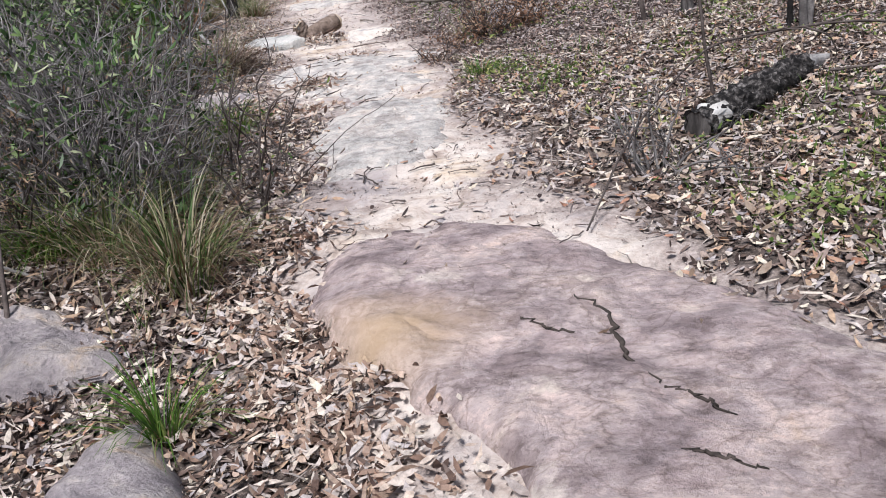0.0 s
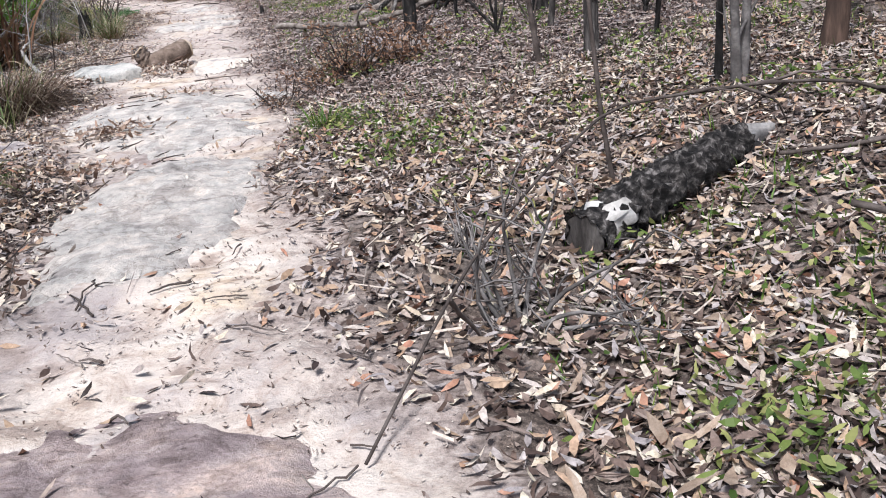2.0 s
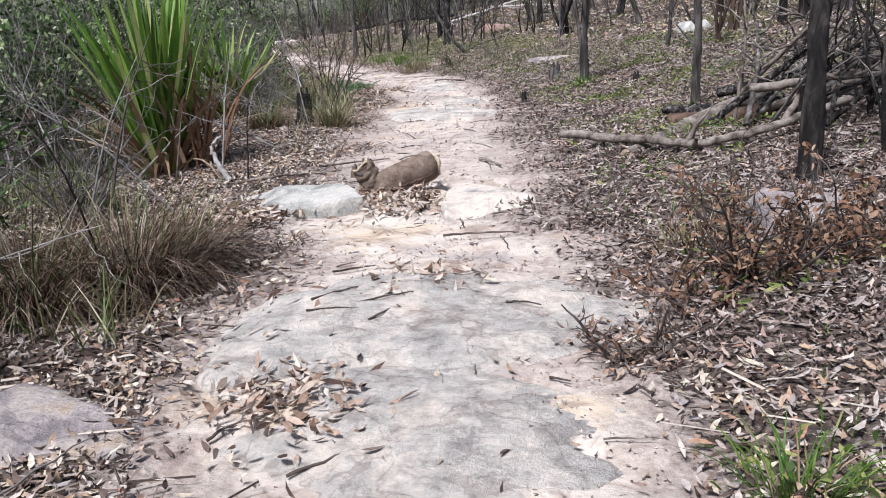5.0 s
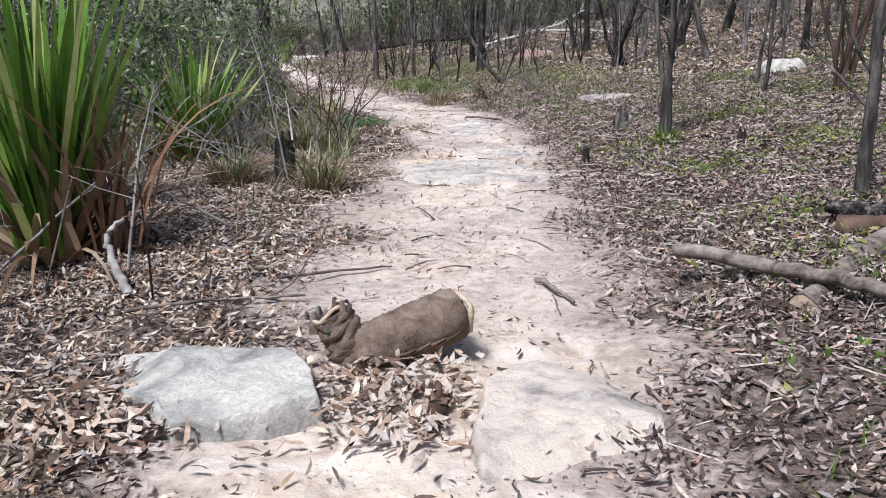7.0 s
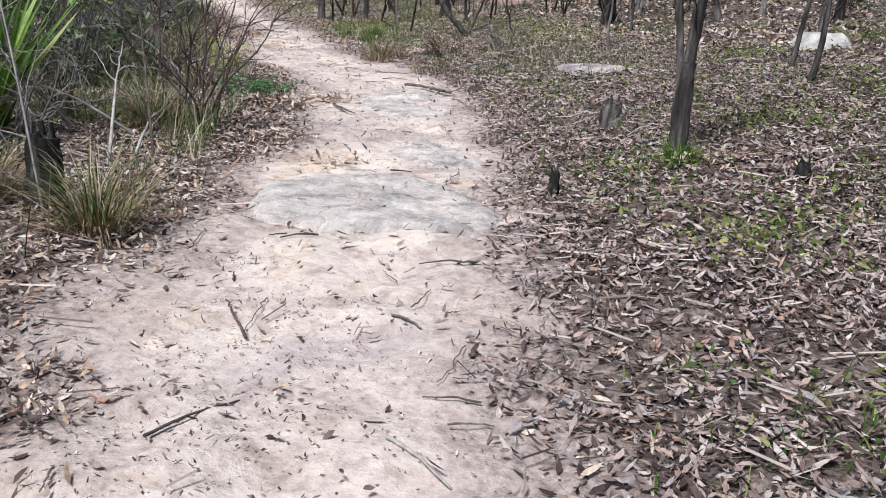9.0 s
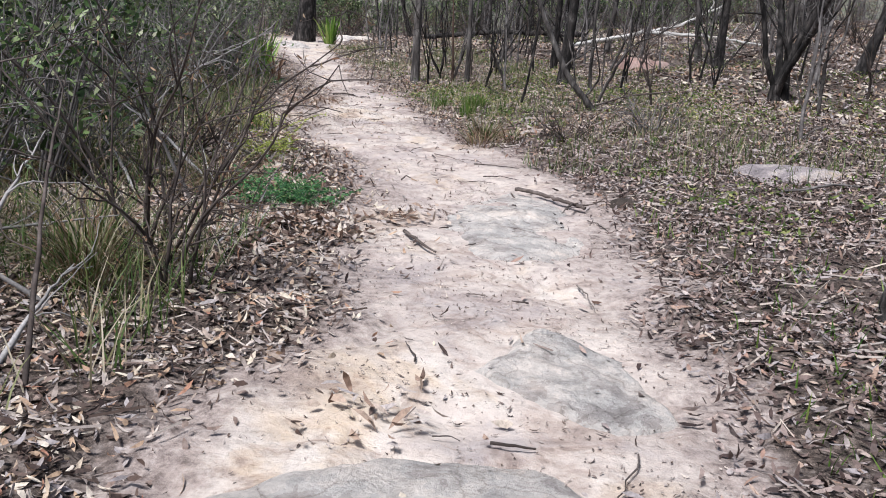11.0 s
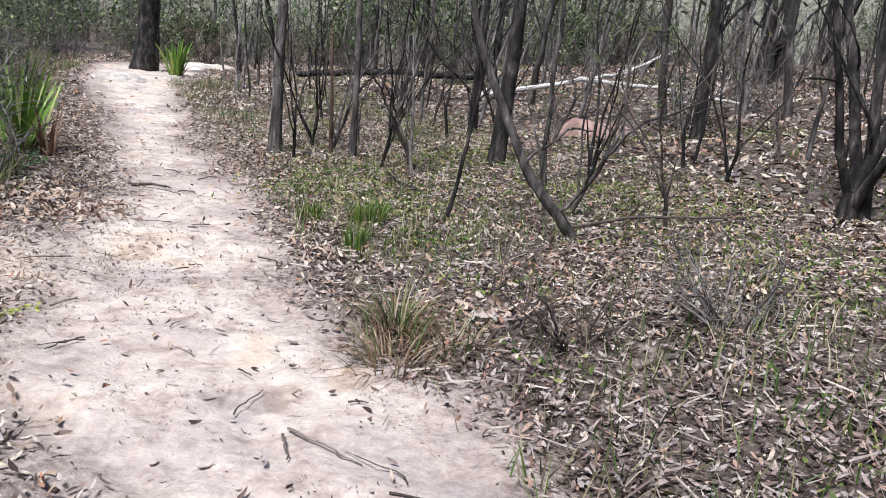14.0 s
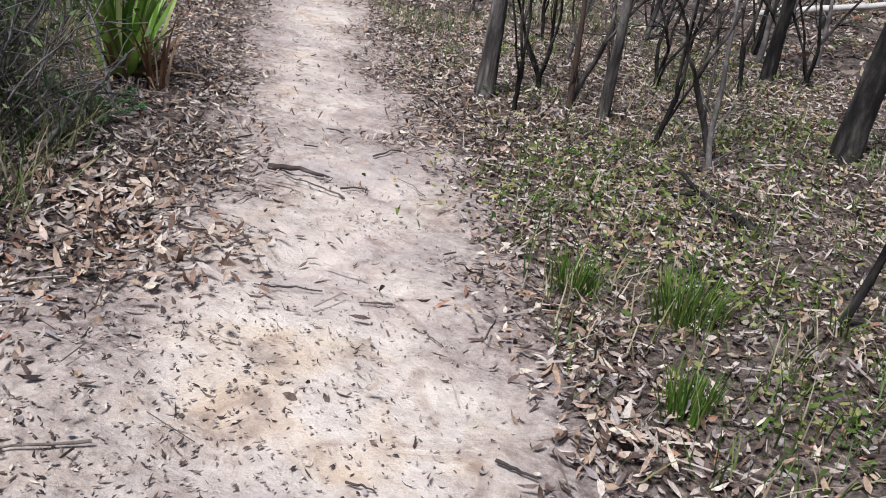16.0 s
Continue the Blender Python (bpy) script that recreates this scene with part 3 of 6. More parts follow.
def poly_rock(name, label, corners, h, material, seed, bevel=0.2, slope=(0.0, 0.0), rings=36, per=12, bumpy=0.025, cuts=0, sink=0.1, centre=None):
    """An angular stone with straight broken sides between a few corners."""
    c = np.array(corners, float)
    mid_p = c.mean(0) if centre is None else np.array(centre)
    edge = []
    for p, q in zip(c, np.roll(c, -1, 0)):
        for k in range(per):
            edge.append(p + (q - p) * k / per)
    edge = np.array(edge) - mid_p
    m = len(edge)
    wob = fbm(edge[:, 0] * 4 + 3, edge[:, 1] * 4, seed, 4)[:, None]
    edge = edge * (0.93 + 0.16 * wob)
    t = np.concatenate([np.linspace(0, 1 - bevel, rings - 12), np.linspace(1 - bevel, 1.0, 13)[1:]])
    X, Y = t[:, None] * edge[None, :, 0], t[:, None] * edge[None, :, 1]
    T = t[:, None] * np.ones(m)
    drop = np.clip((T - (1 - bevel)) / bevel, 0, 1)
    Z = h * (1 - drop ** 1.3) + X * slope[0] + Y * slope[1]
    rng = np.random.default_rng(seed)
    size = np.abs(edge).max()
    for k in range(cuts):
        a = 6.283 * (k + 0.7 * rng.random()) / cuts
        Z = np.minimum(Z, h * (0.95 + 0.15 * rng.random()) - (0.25 + 0.5 * rng.random()) * (X * math.cos(a) + Y * math.sin(a) - size * (0.05 + 0.3 * rng.random())))
    Z = Z - sink * drop ** 4
    ridge = np.abs(fbm(X * 2.2 + 4, Y * 2.2, seed + 5, 4) * 2 - 1)
    Z = Z + ((fbm(X * 3, Y * 3, seed, 5) - 0.5) * 2.4 - np.clip(0.15 - ridge, 0, 1) * 2 + (fbm(X * 11, Y * 11, seed + 2, 3) - 0.5) * 0.7) * bumpy
    i, j = np.meshgrid(np.arange(len(t) - 1), np.arange(m), indexing="ij")
    k = (j + 1) % m
    g = Geo().add(np.stack([X, Y, Z], -1).reshape(-1, 3), np.stack([i * m + j, i * m + k, (i + 1) * m + k, (i + 1) * m + j], -1).reshape(-1, 4))
    ob = new(name, g.mesh(name, material))
    ob.matrix_world = pose(mid_p[0], mid_p[1], gz(*mid_p))
    return tagged(ob, label, "rock")


dome = poly_rock("rock_slab", "large worn grey-pink sandstone slab at the track's start", [(-0.12, 3.6), (-0.16, 4.05), (-0.1, 4.42), (0.1, 4.73), (0.55, 4.85), (1.05, 4.55), (1.45, 3.95), (1.85, 3.4), (2.25, 2.9), (2.6, 2.2), (2.7, 1.2), (2.2, 0.5), (1.5, 0.5), (1.1, 1.2), (0.92, 2.0), (0.68, 2.42), (0.36, 2.86), (0.1, 3.28)], 0.05, M_DOME, 4, 0.36, (0, -0.024), 110, 14, 0.03, 0, 0.4, (1.15, 2.75))


def crack(parent, pts, r):
    # the groove is not cut: a thin dark tube stands for it
    p = smooth_line(pts, 26) + np.random.default_rng(3).normal(0, 0.008, (26, 3)) * np.array([1, 1, 0.2])
    p[:, 2] += 0.003
    g = tube(p, 0.75 * (r * np.sin(np.linspace(0.15, np.pi - 0.1, 26)) + 0.002), 5, 0.9, np.random.default_rng(5))
    ob = new("crack", g.mesh("crack", M_CRACK))
    ob.parent = parent
    ob.matrix_parent_inverse = parent.matrix_world.inverted()
    tagged(ob, "thin dark crack in the stone")


# the cracks follow the slab's own top


def on_dome(x, y):
    inv = dome.matrix_world.inverted()
    hit, at, *_ = dome.ray_cast(inv @ Vector((x, y, 5)), inv.to_3x3() @ Vector((0, 0, -1)))
    return (x, y, (dome.matrix_world @ at).z if hit else gz(x, y))


for line, rr in ((((1.17, 3.2), (1.28, 3.06), (1.315, 2.93), (1.32, 2.82), (1.345, 2.68), (1.41, 2.46)), 0.011), (((0.97, 3.02), (1.06, 2.93), (1.14, 2.87), (1.3, 2.86)), 0.006), (((1.41, 2.46), (1.52, 2.36), (1.58, 2.25)), 0.005), (((0.98, 1.92), (1.1, 1.86), (1.16, 1.78)), 0.005), (((1.4, 2.1), (1.5, 2.05), (1.6, 1.98)), 0.006)):
    crack(dome, [on_dome(*q) for q in line], rr)
poly_rock("boulder", "small grey boulder among dead leaves beside the track", [(-0.8, 2.7), (-0.74, 3.02), (-0.6, 3.14), (-0.4, 2.92), (-0.12, 2.5), (0.08, 2.05), (0.0, 1.6), (-0.5, 1.5), (-0.85, 2.1)], 0.17, M_ROCK, 11, 0.75, (0, 0), 50, 16, 0.03, 0, 0.25)
poly_rock("flat_stone", "flat dark grey stone beside the track", [(-2.55, 8.5), (-2.3, 8.9), (-1.9, 9.02), (-1.42, 8.75), (-1.2, 8.05), (-1.25, 7.5), (-1.6, 7.35), (-2.1, 7.75)], 0.1, M_ROCK, 14, 0.22, (-0.01, 0.0), 50, 16, 0.03, 3)
poly_rock("flat_stone", "low worn grey rock step at the track's edge", [(-1.42, 8.8), (-1.55, 9.4), (-1.0, 9.55), (-0.62, 9.5), (-0.75, 8.65), (-1.0, 8.5)], 0.045, M_SHELF, 27, 0.2, (0.0, 0.015), 44, 16, 0.025, 2)
poly_rock("boulder", "pale lichened grey boulder beside the fallen log", [(-2.74, 11.95), (-2.8, 12.2), (-2.58, 12.52), (-2.28, 12.34), (-1.84, 11.95), (-1.66, 11.68), (-1.8, 11.54), (-2.1, 11.4), (-2.4, 11.6)], 0.1, M_LICHEN, 17, 0.06, (0.0, 0.1), 56, 14, 0.022, 2, 0.14)
poly_rock("boulder", "low pale sandstone boulder in the track", [(-1.2, 12.1), (-0.95, 12.55), (-0.86, 12.76), (-0.72, 12.68), (-0.7, 12.42), (-0.56, 12.22), (-0.5, 11.85), (-0.46, 11.4), (-0.62, 11.0), (-0.95, 11.15), (-1.14, 11.65)], 0.07, M_SANDY_SHELF, 18, 0.1, (0.03, 0.02), 56, 12, 0.02, 2, 0.12)
poly_rock("flat_stone", "flat grey-pink stone half buried in leaves", [(-1.95, 3.45), (-1.55, 3.9), (-1.1, 3.82), (-0.78, 3.58), (-0.72, 3.3), (-1.15, 3.1), (-1.7, 3.05)], 0.1, M_ROCK, 12, 0.3, (0.0, 0.02), 44, 16, 0.035, 2, 0.1)
poly_rock("rock_slab", "smooth pale grey rock shelf worn into the track", [(-0.6, 6.46), (-0.56, 7.14), (-0.38, 7.82), (0.04, 7.95), (0.48, 7.75), (0.58, 6.9), (0.52, 6.0), (0.35, 5.35), (-0.15, 5.2), (-0.48, 5.7)], 0.03, M_SHELF, 13, 0.45, (0.0, 0.0), 60, 16, 0.034, 0, 0.08)
rock("rock_slab", "low grey rock shelf across the sandy track", -0.35, 8.6, 0.8, 0.75, 0.05, 5, 15, M_SHELF, 2.0, 0.06, 40, 90, 0.03)
rock("rock_slab", "low grey rock shelf with sand in its hollows", -0.62, 9.6, 1.15, 0.78, 0.05, 5, 16, M_SHELF, 2.0, 0.06, 46, 110, 0.03)
poly_rock("rock_slab", "smooth grey rock slab sunk in the sandy track", [(-3.12, 16.8), (-3.26, 17.25), (-2.95, 17.72), (-2.43, 17.9), (-1.97, 17.75), (-1.75, 17.35), (-1.55, 17.02), (-1.65, 16.64), (-2.0, 16.6), (-2.46, 16.48), (-2.9, 16.45)], 0.065, M_SHELF, 19, 0.25, (0.0, 0.0), 56, 14, 0.022, 0, 0.1)
poly_rock("rock_slab", "pale rock shelf at the track's edge", [(-2.9, 18.45), (-2.8, 19.15), (-2.34, 18.9), (-2.03, 18.35), (-2.2, 18.1), (-2.55, 18.22)], 0.04, M_SHELF, 20, 0.25, (0.0, 0.0), 44, 14, 0.025, 0, 0.1)
poly_rock("rock_slab", "long low sandstone slab in the sandy track", [(-3.84, 20.45), (-4.05, 20.75), (-3.98, 21.6), (-3.85, 22.1), (-3.5, 22.25), (-3.32, 21.77), (-3.12, 21.36), (-2.78, 20.5), (-2.9, 19.95), (-3.35, 19.9)], 0.022, M_SHELF, 21, 0.5, (0.01, 0.0), 60, 14, 0.028, 0, 0.1)
rock("flat_stone", "pale flat stone where the track bends away", -14.9, 37.4, 0.75, 0.5, 0.14, 10, 28, M_SHELF, 2.4, 0.08)
rock("flat_stone", "pale flat stone beyond the track's bend", -16.2, 43.8, 1.3, 0.6, 0.16, 0, 29, M_SANDY_SHELF, 2.4, 0.08)
rock("boulder", "pink sandstone boulder in the woods", -4.5, 32.2, 0.6, 0.4, 0.24, 10, 22, M_ROCK_PINK, facets=6)
rock("boulder", "pale grey boulder on the wooded slope", 0.8, 24.3, 0.42, 0.3, 0.14, 0, 23, M_LICHEN, facets=6)
rock("flat_stone", "flat grey stone among dead leaves", -1.8, 23.1, 0.5, 0.3, 0.09, 0, 24, M_ROCK, facets=6, bumpy=0.03)
rock("stone", "small dark stone on the leaf litter", -2.88, 21.8, 0.15, 0.11, 0.07, 0, 25, M_CRACK, 2.5, 0.03, 10, 20, 0.02)
rock("flat_stone", "reddish stone hidden behind a dry bush", 1.05, 10.9, 0.4, 0.25, 0.2, 0, 26, M_ROCK, facets=6)

# ---- logs and branches ----


def log_thing(name, label, pts, radii, bark, ends=None, seed=1, sides=18, lump=0.16, n=30):
    rng = np.random.default_rng(seed)
    p = smooth_line(pts, n)
    r = np.interp(np.linspace(0, 1, n), np.linspace(0, 1, len(radii)), radii)
    base = p[0]
    ob = thing(name, label, "log", *base)
    q = p - base
    part("bark", tube(q, r, sides, lump, rng, cap=not ends), bark, ob)
    if ends:
        for e, s in ((0, 1), (n - 1, -1)):
            way = (q[min(e + 1, n - 1)] - q[max(e - 1, 0)])
            way = way / np.linalg.norm(way) * s
            part("cut_end", tube([q[e] + way * 0.006, q[e] + way * 0.03], [r[e] * 0.97, r[e] * 0.9], sides, 0.04, rng), ends, ob, "pale weathered end grain")
    return ob


def hollow_end(parent, c, way, r, seed):
    """A broken end: a pale uneven rim round a dark disc for the hollow."""
    rng = np.random.default_rng(seed)
    way = np.array(way, float) / np.linalg.norm(way)
    # a dark disc paints the shade of a hollow; no cavity is cut
    part("hollow", tube([c - way * 0.012, c + way * 0.004], [r * 0.8, r * 0.72], 18, 0.15, rng), M_CRACK, parent, "dark disc painted as the hollow's shade")
    ref = np.cross(way, (0.2, 0.1, 1.0))
    ref /= np.linalg.norm(ref)
    up = np.cross(ref, way)
    ang = np.linspace(0, 2 * np.pi, 25)
    ring = c + (np.cos(ang)[:, None] * ref + np.sin(ang)[:, None] * up) * r * 0.87 + way * (0.006 + 0.012 * np.sin(ang * 3)[:, None])
    part("rim", tube(ring, np.full(25, r * 0.12) * (0.7 + 0.6 * rng.random(25)), 6, 0.3, rng), M_CUT, parent, "pale weathered rim of wood")


log = thing("fallen_log", "short broken grey-brown log lying across the sandy track", "log", -1.72, 12.27, 0.0)
rng0 = np.random.default_rng(8)
barrel = smooth_line([(-0.06, -0.02, 0.03), (0.06, 0.03, 0.08), (0.2, 0.12, 0.13), (0.33, 0.22, 0.175)], 40)
part("bark", tube(barrel, np.interp(np.linspace(0, 1, 40), [0, 0.15, 0.6, 0.92, 1], [0.08, 0.105, 0.114, 0.116, 0.106]), 28, 0.1, rng0), M_LOG, log)
hollow_end(log, barrel[-1] + np.array([0.008, 0.006, 0.003]), barrel[-1] - barrel[-4], 0.104, 4)
stub = smooth_line([(0.01, 0.01, -0.08), (-0.05, 0.0, 0.02), (-0.1, -0.01, 0.11), (-0.15, -0.02, 0.2)], 26)
part("stub", tube(stub, np.linspace(0.1, 0.085, 26), 22, 0.3, rng0), M_LOG, log, "upright broken end of the log")
hollow_end(log, stub[-1] + np.array([-0.003, 0.0, 0.004]), stub[-1] - stub[-4], 0.084, 7)
for k in range(6):
    a = 0.6 + k * 1.05
    b0 = stub[-2] + 0.07 * np.array([math.cos(a), 0.9 * math.sin(a), 0.35 * math.cos(a)])
    part("splinter", tube([b0 - np.array([0.0, 0.0, 0.04]), b0 + np.array([-0.008, 0.0, 0.02 + 0.05 * rng0.random()])], [0.03, 0.008], 6, 0.5, rng0), M_LOG if k % 2 else M_BARK, log, "jagged broken edge of the wood")
for k in range(6):
    x = -0.03 + 0.055 * k
    part("bark_flap", tube(smooth_line([(x, 0.55 * x - 0.1, 0.0 + 0.3 * x), (x + 0.05, 0.55 * x - 0.09, 0.01 + 0.3 * x), (x + 0.13, 0.55 * x - 0.055, 0.05 + 0.35 * x)], 8), np.linspace(0.014, 0.006, 8), 6, 0.6, rng0), M_RED_BARK, log, "loose brown bark")
log_thing("wood_chip", "short reddish piece of broken bark on the sand", [(-1.36, 12.05, gz(-1.36, 12.05) + 0.035), (-1.3, 11.85, gz(-1.3, 11.85) + 0.03), (-1.27, 11.68, gz(-1.27, 11.68) + 0.02)], [0.012, 0.028, 0.034, 0.012], M_RED_BARK, None, 5, 8, 0.6, 10)
logA = log_thing("charred_log", "burnt black log with a pale ashen end on dead leaves", [(2.05, 5.22, gz(2.1, 5.3) + 0.08), (2.45, 5.6, gz(2.45, 5.6) + 0.08), (2.88, 6.0, gz(2.88, 6.0) + 0.08)], [0.095, 0.105, 0.10, 0.085], M_CHAR_LOG, M_BARK, 9, 22, 0.5, 50)
part("ash_patch", tube([(0.8, 0.76, 0.09), (0.92, 0.88, 0.12), (1.05, 0.97, 0.13)], [0.04, 0.055, 0.025], 16, 0.7, np.random.default_rng(6)), M_PALE_TWIG, logA, "pale ashen end of the burnt log")
part("ash_patch", tube([(0.03, 0.02, 0.03), (0.08, 0.06, 0.04), (0.16, 0.12, 0.04), (0.24, 0.18, 0.03)], [0.045, 0.085, 0.07, 0.02], 20, 0.7, rng0), M_WHITE_WOOD, logA, "pale ashen wood where the bark burnt off")


def branch(label, pts, r0, r1, material, seed, twigs=0, name="fallen_branch", n=26, sides=8):
    rng = np.random.default_rng(seed)
    p = smooth_line(pts, n) + rng.normal(0, 0.18 * r0, (n, 3))
    ob = thing(name, label, "branch", *p[0])
    q = p - p[0]
    part("limb", tube(q, np.linspace(r0, r1, n), sides, 0.2, rng), material, ob)
    for _ in range(twigs):
        k = rng.integers(4, n - 1)
        way = (q[k] - q[k - 2]) / np.linalg.norm(q[k] - q[k - 2]) + rng.normal(0, 0.6, 3) + np.array([0, 0, 0.15])
        w = wander(rng, q[k], way, 0.15 + 0.5 * rng.random(), 7, 0.2)
        part("twig", tube(w, np.linspace(max(r1, 0.3 * r0), 0.002, 8), 5), material, ob)
    return ob


def G(x, y, h=0.03):
    return (x, y, gz(x, y) + h)


branch("long grey fallen branch reaching out over dead leaves", [(-0.54, 13.62, 0.23), (-0.1, 13.5, 0.21), (0.25, 13.15, 0.24), (0.57, 13.03, 0.225), (0.8, 13.03, 0.27), (1.08, 13.1, 0.33), (1.7, 13.4, 0.5)], 0.036, 0.03, M_WOOD, 31, 4, sides=12, n=40)
log_thing("fallen_log", "grey fallen log under a pile of dead branches", [(0.03, 13.12, 0.12), (0.2, 13.45, 0.13), (0.38, 13.95, 0.17), (0.75, 14.3, 0.3), (1.2, 14.6, 0.45)], [0.062, 0.07, 0.075, 0.07, 0.06], M_WOOD, M_CUT, 32)
log_thing("fallen_log", "dark weathered log on the branch pile", [(0.3, 14.68, 0.3), (0.6, 14.6, 0.27), (1.0, 14.5, 0.3), (1.7, 14.3, 0.42)], [0.035, 0.075, 0.085, 0.07], M_CHAR_LOG, None, 33)
log_thing("fallen_log", "reddish-brown rotten log under the dark one", [(0.36, 14.55, 0.2), (0.9, 14.35, 0.24), (1.5, 14.2, 0.4)], [0.07, 0.085, 0.07], M_RED_BARK, None, 34)
prng = np.random.default_rng(77)
for k in range(34):
    x, y = 0.95 + prng.random() * 2.0, 13.3 + prng.random() * 2.2
    a = prng.random() * 6.28
    L = 0.8 + prng.random() * 1.4
    if x + L * math.cos(a) < 0.9:
        a = math.pi - a
    z1 = prng.random() * 0.9
    branch("crooked dead grey branch in a pile of fallen wood", [G(x, y, 0.05), (x + L * 0.5 * math.cos(a), y + L * 0.5 * math.sin(a), gz(x, y) + 0.15 + z1 * 0.5), (x + L * math.cos(a), y + L * math.sin(a), gz(x, y) + 0.1 + z1)],
           0.014 + 0.036 * prng.random() ** 2, 0.007, (M_WOOD, M_GREY_TWIG, M_CHAR, M_WOOD)[k % 4], 200 + k, 4, n=16, sides=8)
for k, (x0, y0, h0, x1, y1, h1, r) in enumerate([(0.7, 13.9, 0.1, 1.6, 14.1, 0.75, 0.035), (0.85, 14.4, 0.1, 1.5, 13.7, 0.9, 0.028), (0.95, 13.5, 0.05, 1.1, 14.6, 0.8, 0.026), (0.8, 14.7, 0.2, 2.2, 14.3, 0.5, 0.045), (1.0, 13.8, 0.3, 2.3, 13.5, 0.4, 0.04),
                                                 (1.2, 14.9, 0.1, 1.9, 13.6, 0.7, 0.03), (1.1, 14.2, 0.1, 1.7, 14.9, 1.0, 0.022), (0.9, 14.1, 0.05, 0.95, 14.2, 1.1, 0.018), (1.3, 13.4, 0.05, 2.1, 14.8, 0.6, 0.04), (1.5, 13.2, 0.05, 1.8, 14.0, 1.1, 0.02)]):
    branch("thick dark dead branch in a pile of fallen wood", [G(x0, y0, h0), ((x0 + x1) / 2 + 0.05, (y0 + y1) / 2, gz(x0, y0) + (h0 + h1) / 2 + 0.06), (x1, y1, gz(x0, y0) + h1)], r, r * 0.45, (M_CHAR_LOG, M_WOOD, M_BARK)[k % 3], 260 + k, 6, n=22, sides=9)
branch("thin dead branch arching over the leaf litter", [G(1.3, 3.95, 0.02), (1.62, 4.7, 0.32), (2.24, 5.85, 0.5), (2.62, 5.9, 0.53), (3.0, 5.9, 0.55), (3.35, 5.9, 0.53), (3.58, 5.9, 0.42), (3.68, 5.88, 0.25)], 0.005, 0.01, M_TWIG, 41, 8, n=40)
branch("dark dead branch held above the leaf litter", [G(2.9, 5.55, 0.12), (3.2, 5.6, 0.32), (3.6, 5.7, 0.34), (4.1, 5.8, 0.37), (4.6, 5.8, 0.55), G(5.4, 6.0, 0.4)], 0.009, 0.015, M_TWIG, 42, 7, n=30)
branch("dark fallen branch lying on green ground cover", [G(2.85, 4.75, 0.25), G(3.2, 4.4, 0.12), G(3.8, 4.3, 0.06), G(4.6, 4.3, 0.05)], 0.012, 0.01, M_TWIG, 43, 4)
branch("bleached white fallen tree limb lying in the woods", [G(-6.6, 34.6, 0.25), G(-5.4, 34.9, 0.45), G(-4.4, 35.4, 0.6), G(-3.6, 35.8, 0.95)], 0.045, 0.02, M_WHITE_WOOD, 44, 5)
branch("bleached white fallen limb in the woods", [G(-5.0, 35.0, 0.5), G(-3.8, 34.6, 0.4), G(-2.6, 34.4, 0.2)], 0.04, 0.018, M_WHITE_WOOD, 45, 4)
branch("dark fallen trunk across the slope beyond the saplings", [G(-10.4, 36.2, 0.4), G(-8.5, 35.9, 0.5), G(-6.4, 35.5, 0.45)], 0.06, 0.05, M_CHAR, 46, 2)
branch("black dead stick leaning up from the ground cover", [G(-5.6, 27.9, 0.01), G(-5.85, 28.15, 0.03), G(-6.05, 28.35, 0.06), G(-6.2, 28.5, 0.1)], 0.022, 0.012, M_CHAR, 47, 1)

# ---- sticks ----


def stick(x0, y0, x1, y1, r, material, seed, label="thin dark fallen stick on the sand"):
    rng = np.random.default_rng(seed)
    n = 9
    xs, ys = np.linspace(x0, x1, n), np.linspace(y0, y1, n)
    L = math.hypot(x1 - x0, y1 - y0)
    xs, ys = xs + rng.normal(0, L * 0.02, n), ys + rng.normal(0, L * 0.02, n)
    zs = ground_z(xs, ys) + r * 0.8 + 0.012
    zs = np.interp(np.arange(n), [0, n // 2, n - 1], [zs[0], zs.max(), zs[-1]])
    zs = np.maximum(zs, ground_z(xs, ys) + r * 0.6)
    q = np.stack([xs, ys, zs], 1)
    ob = new("fallen_stick", tube(q - q[0], np.linspace(r, r * 0.5, n), 6, 0.3, rng).mesh("fallen_stick", material))
    ob.location = q[0]
    tagged(ob, label, "stick", "sticks on the track")


branch("long dark stick lying on the rock slab's edge", [(-3.75, 21.96, 0.04), (-3.55, 21.82, 0.06), (-3.35, 21.7, 0.055), (-3.13, 21.57, 0.05)], 0.016, 0.012, M_TWIG, 58, 2)
stick(-0.95, 11.0, -0.5, 11.05, 0.008, M_TWIG, 2)
stick(-1.35, 10.15, -1.15, 10.33, 0.007, M_TWIG, 3)
stick(-1.1, 9.55, -0.6, 9.95, 0.009, M_TWIG, 4)
stick(-1.5, 9.4, -1.05, 9.5, 0.007, M_TWIG, 5)
stick(-1.0, 9.3, -0.85, 9.55, 0.008, M_TWIG, 6)
stick(-3.7, 20.75, -3.25, 20.7, 0.007, M_TWIG, 7)
stick(-3.9, 20.2, -3.6, 19.9, 0.012, M_TWIG, 8)
stick(-8.1, 27.15, -7.8, 27.2, 0.018, M_TWIG, 9, "short dark stick on pale sand")
stick(-2.6, 13.3, -2.1, 13.7, 0.01, M_TWIG, 10)
stick(-1.25, 13.6, -1.0, 13.2, 0.016, M_WOOD, 11, "pale grey stick on the sand")
stick(-0.35, 14.0, -0.2, 13.5, 0.03, M_WOOD, 12, "thick pale stick among dead leaves")
stick(-1.9, 22.3, -1.2, 22.6, 0.012, M_GREY_TWIG, 13)
srng = np.random.default_rng(12)
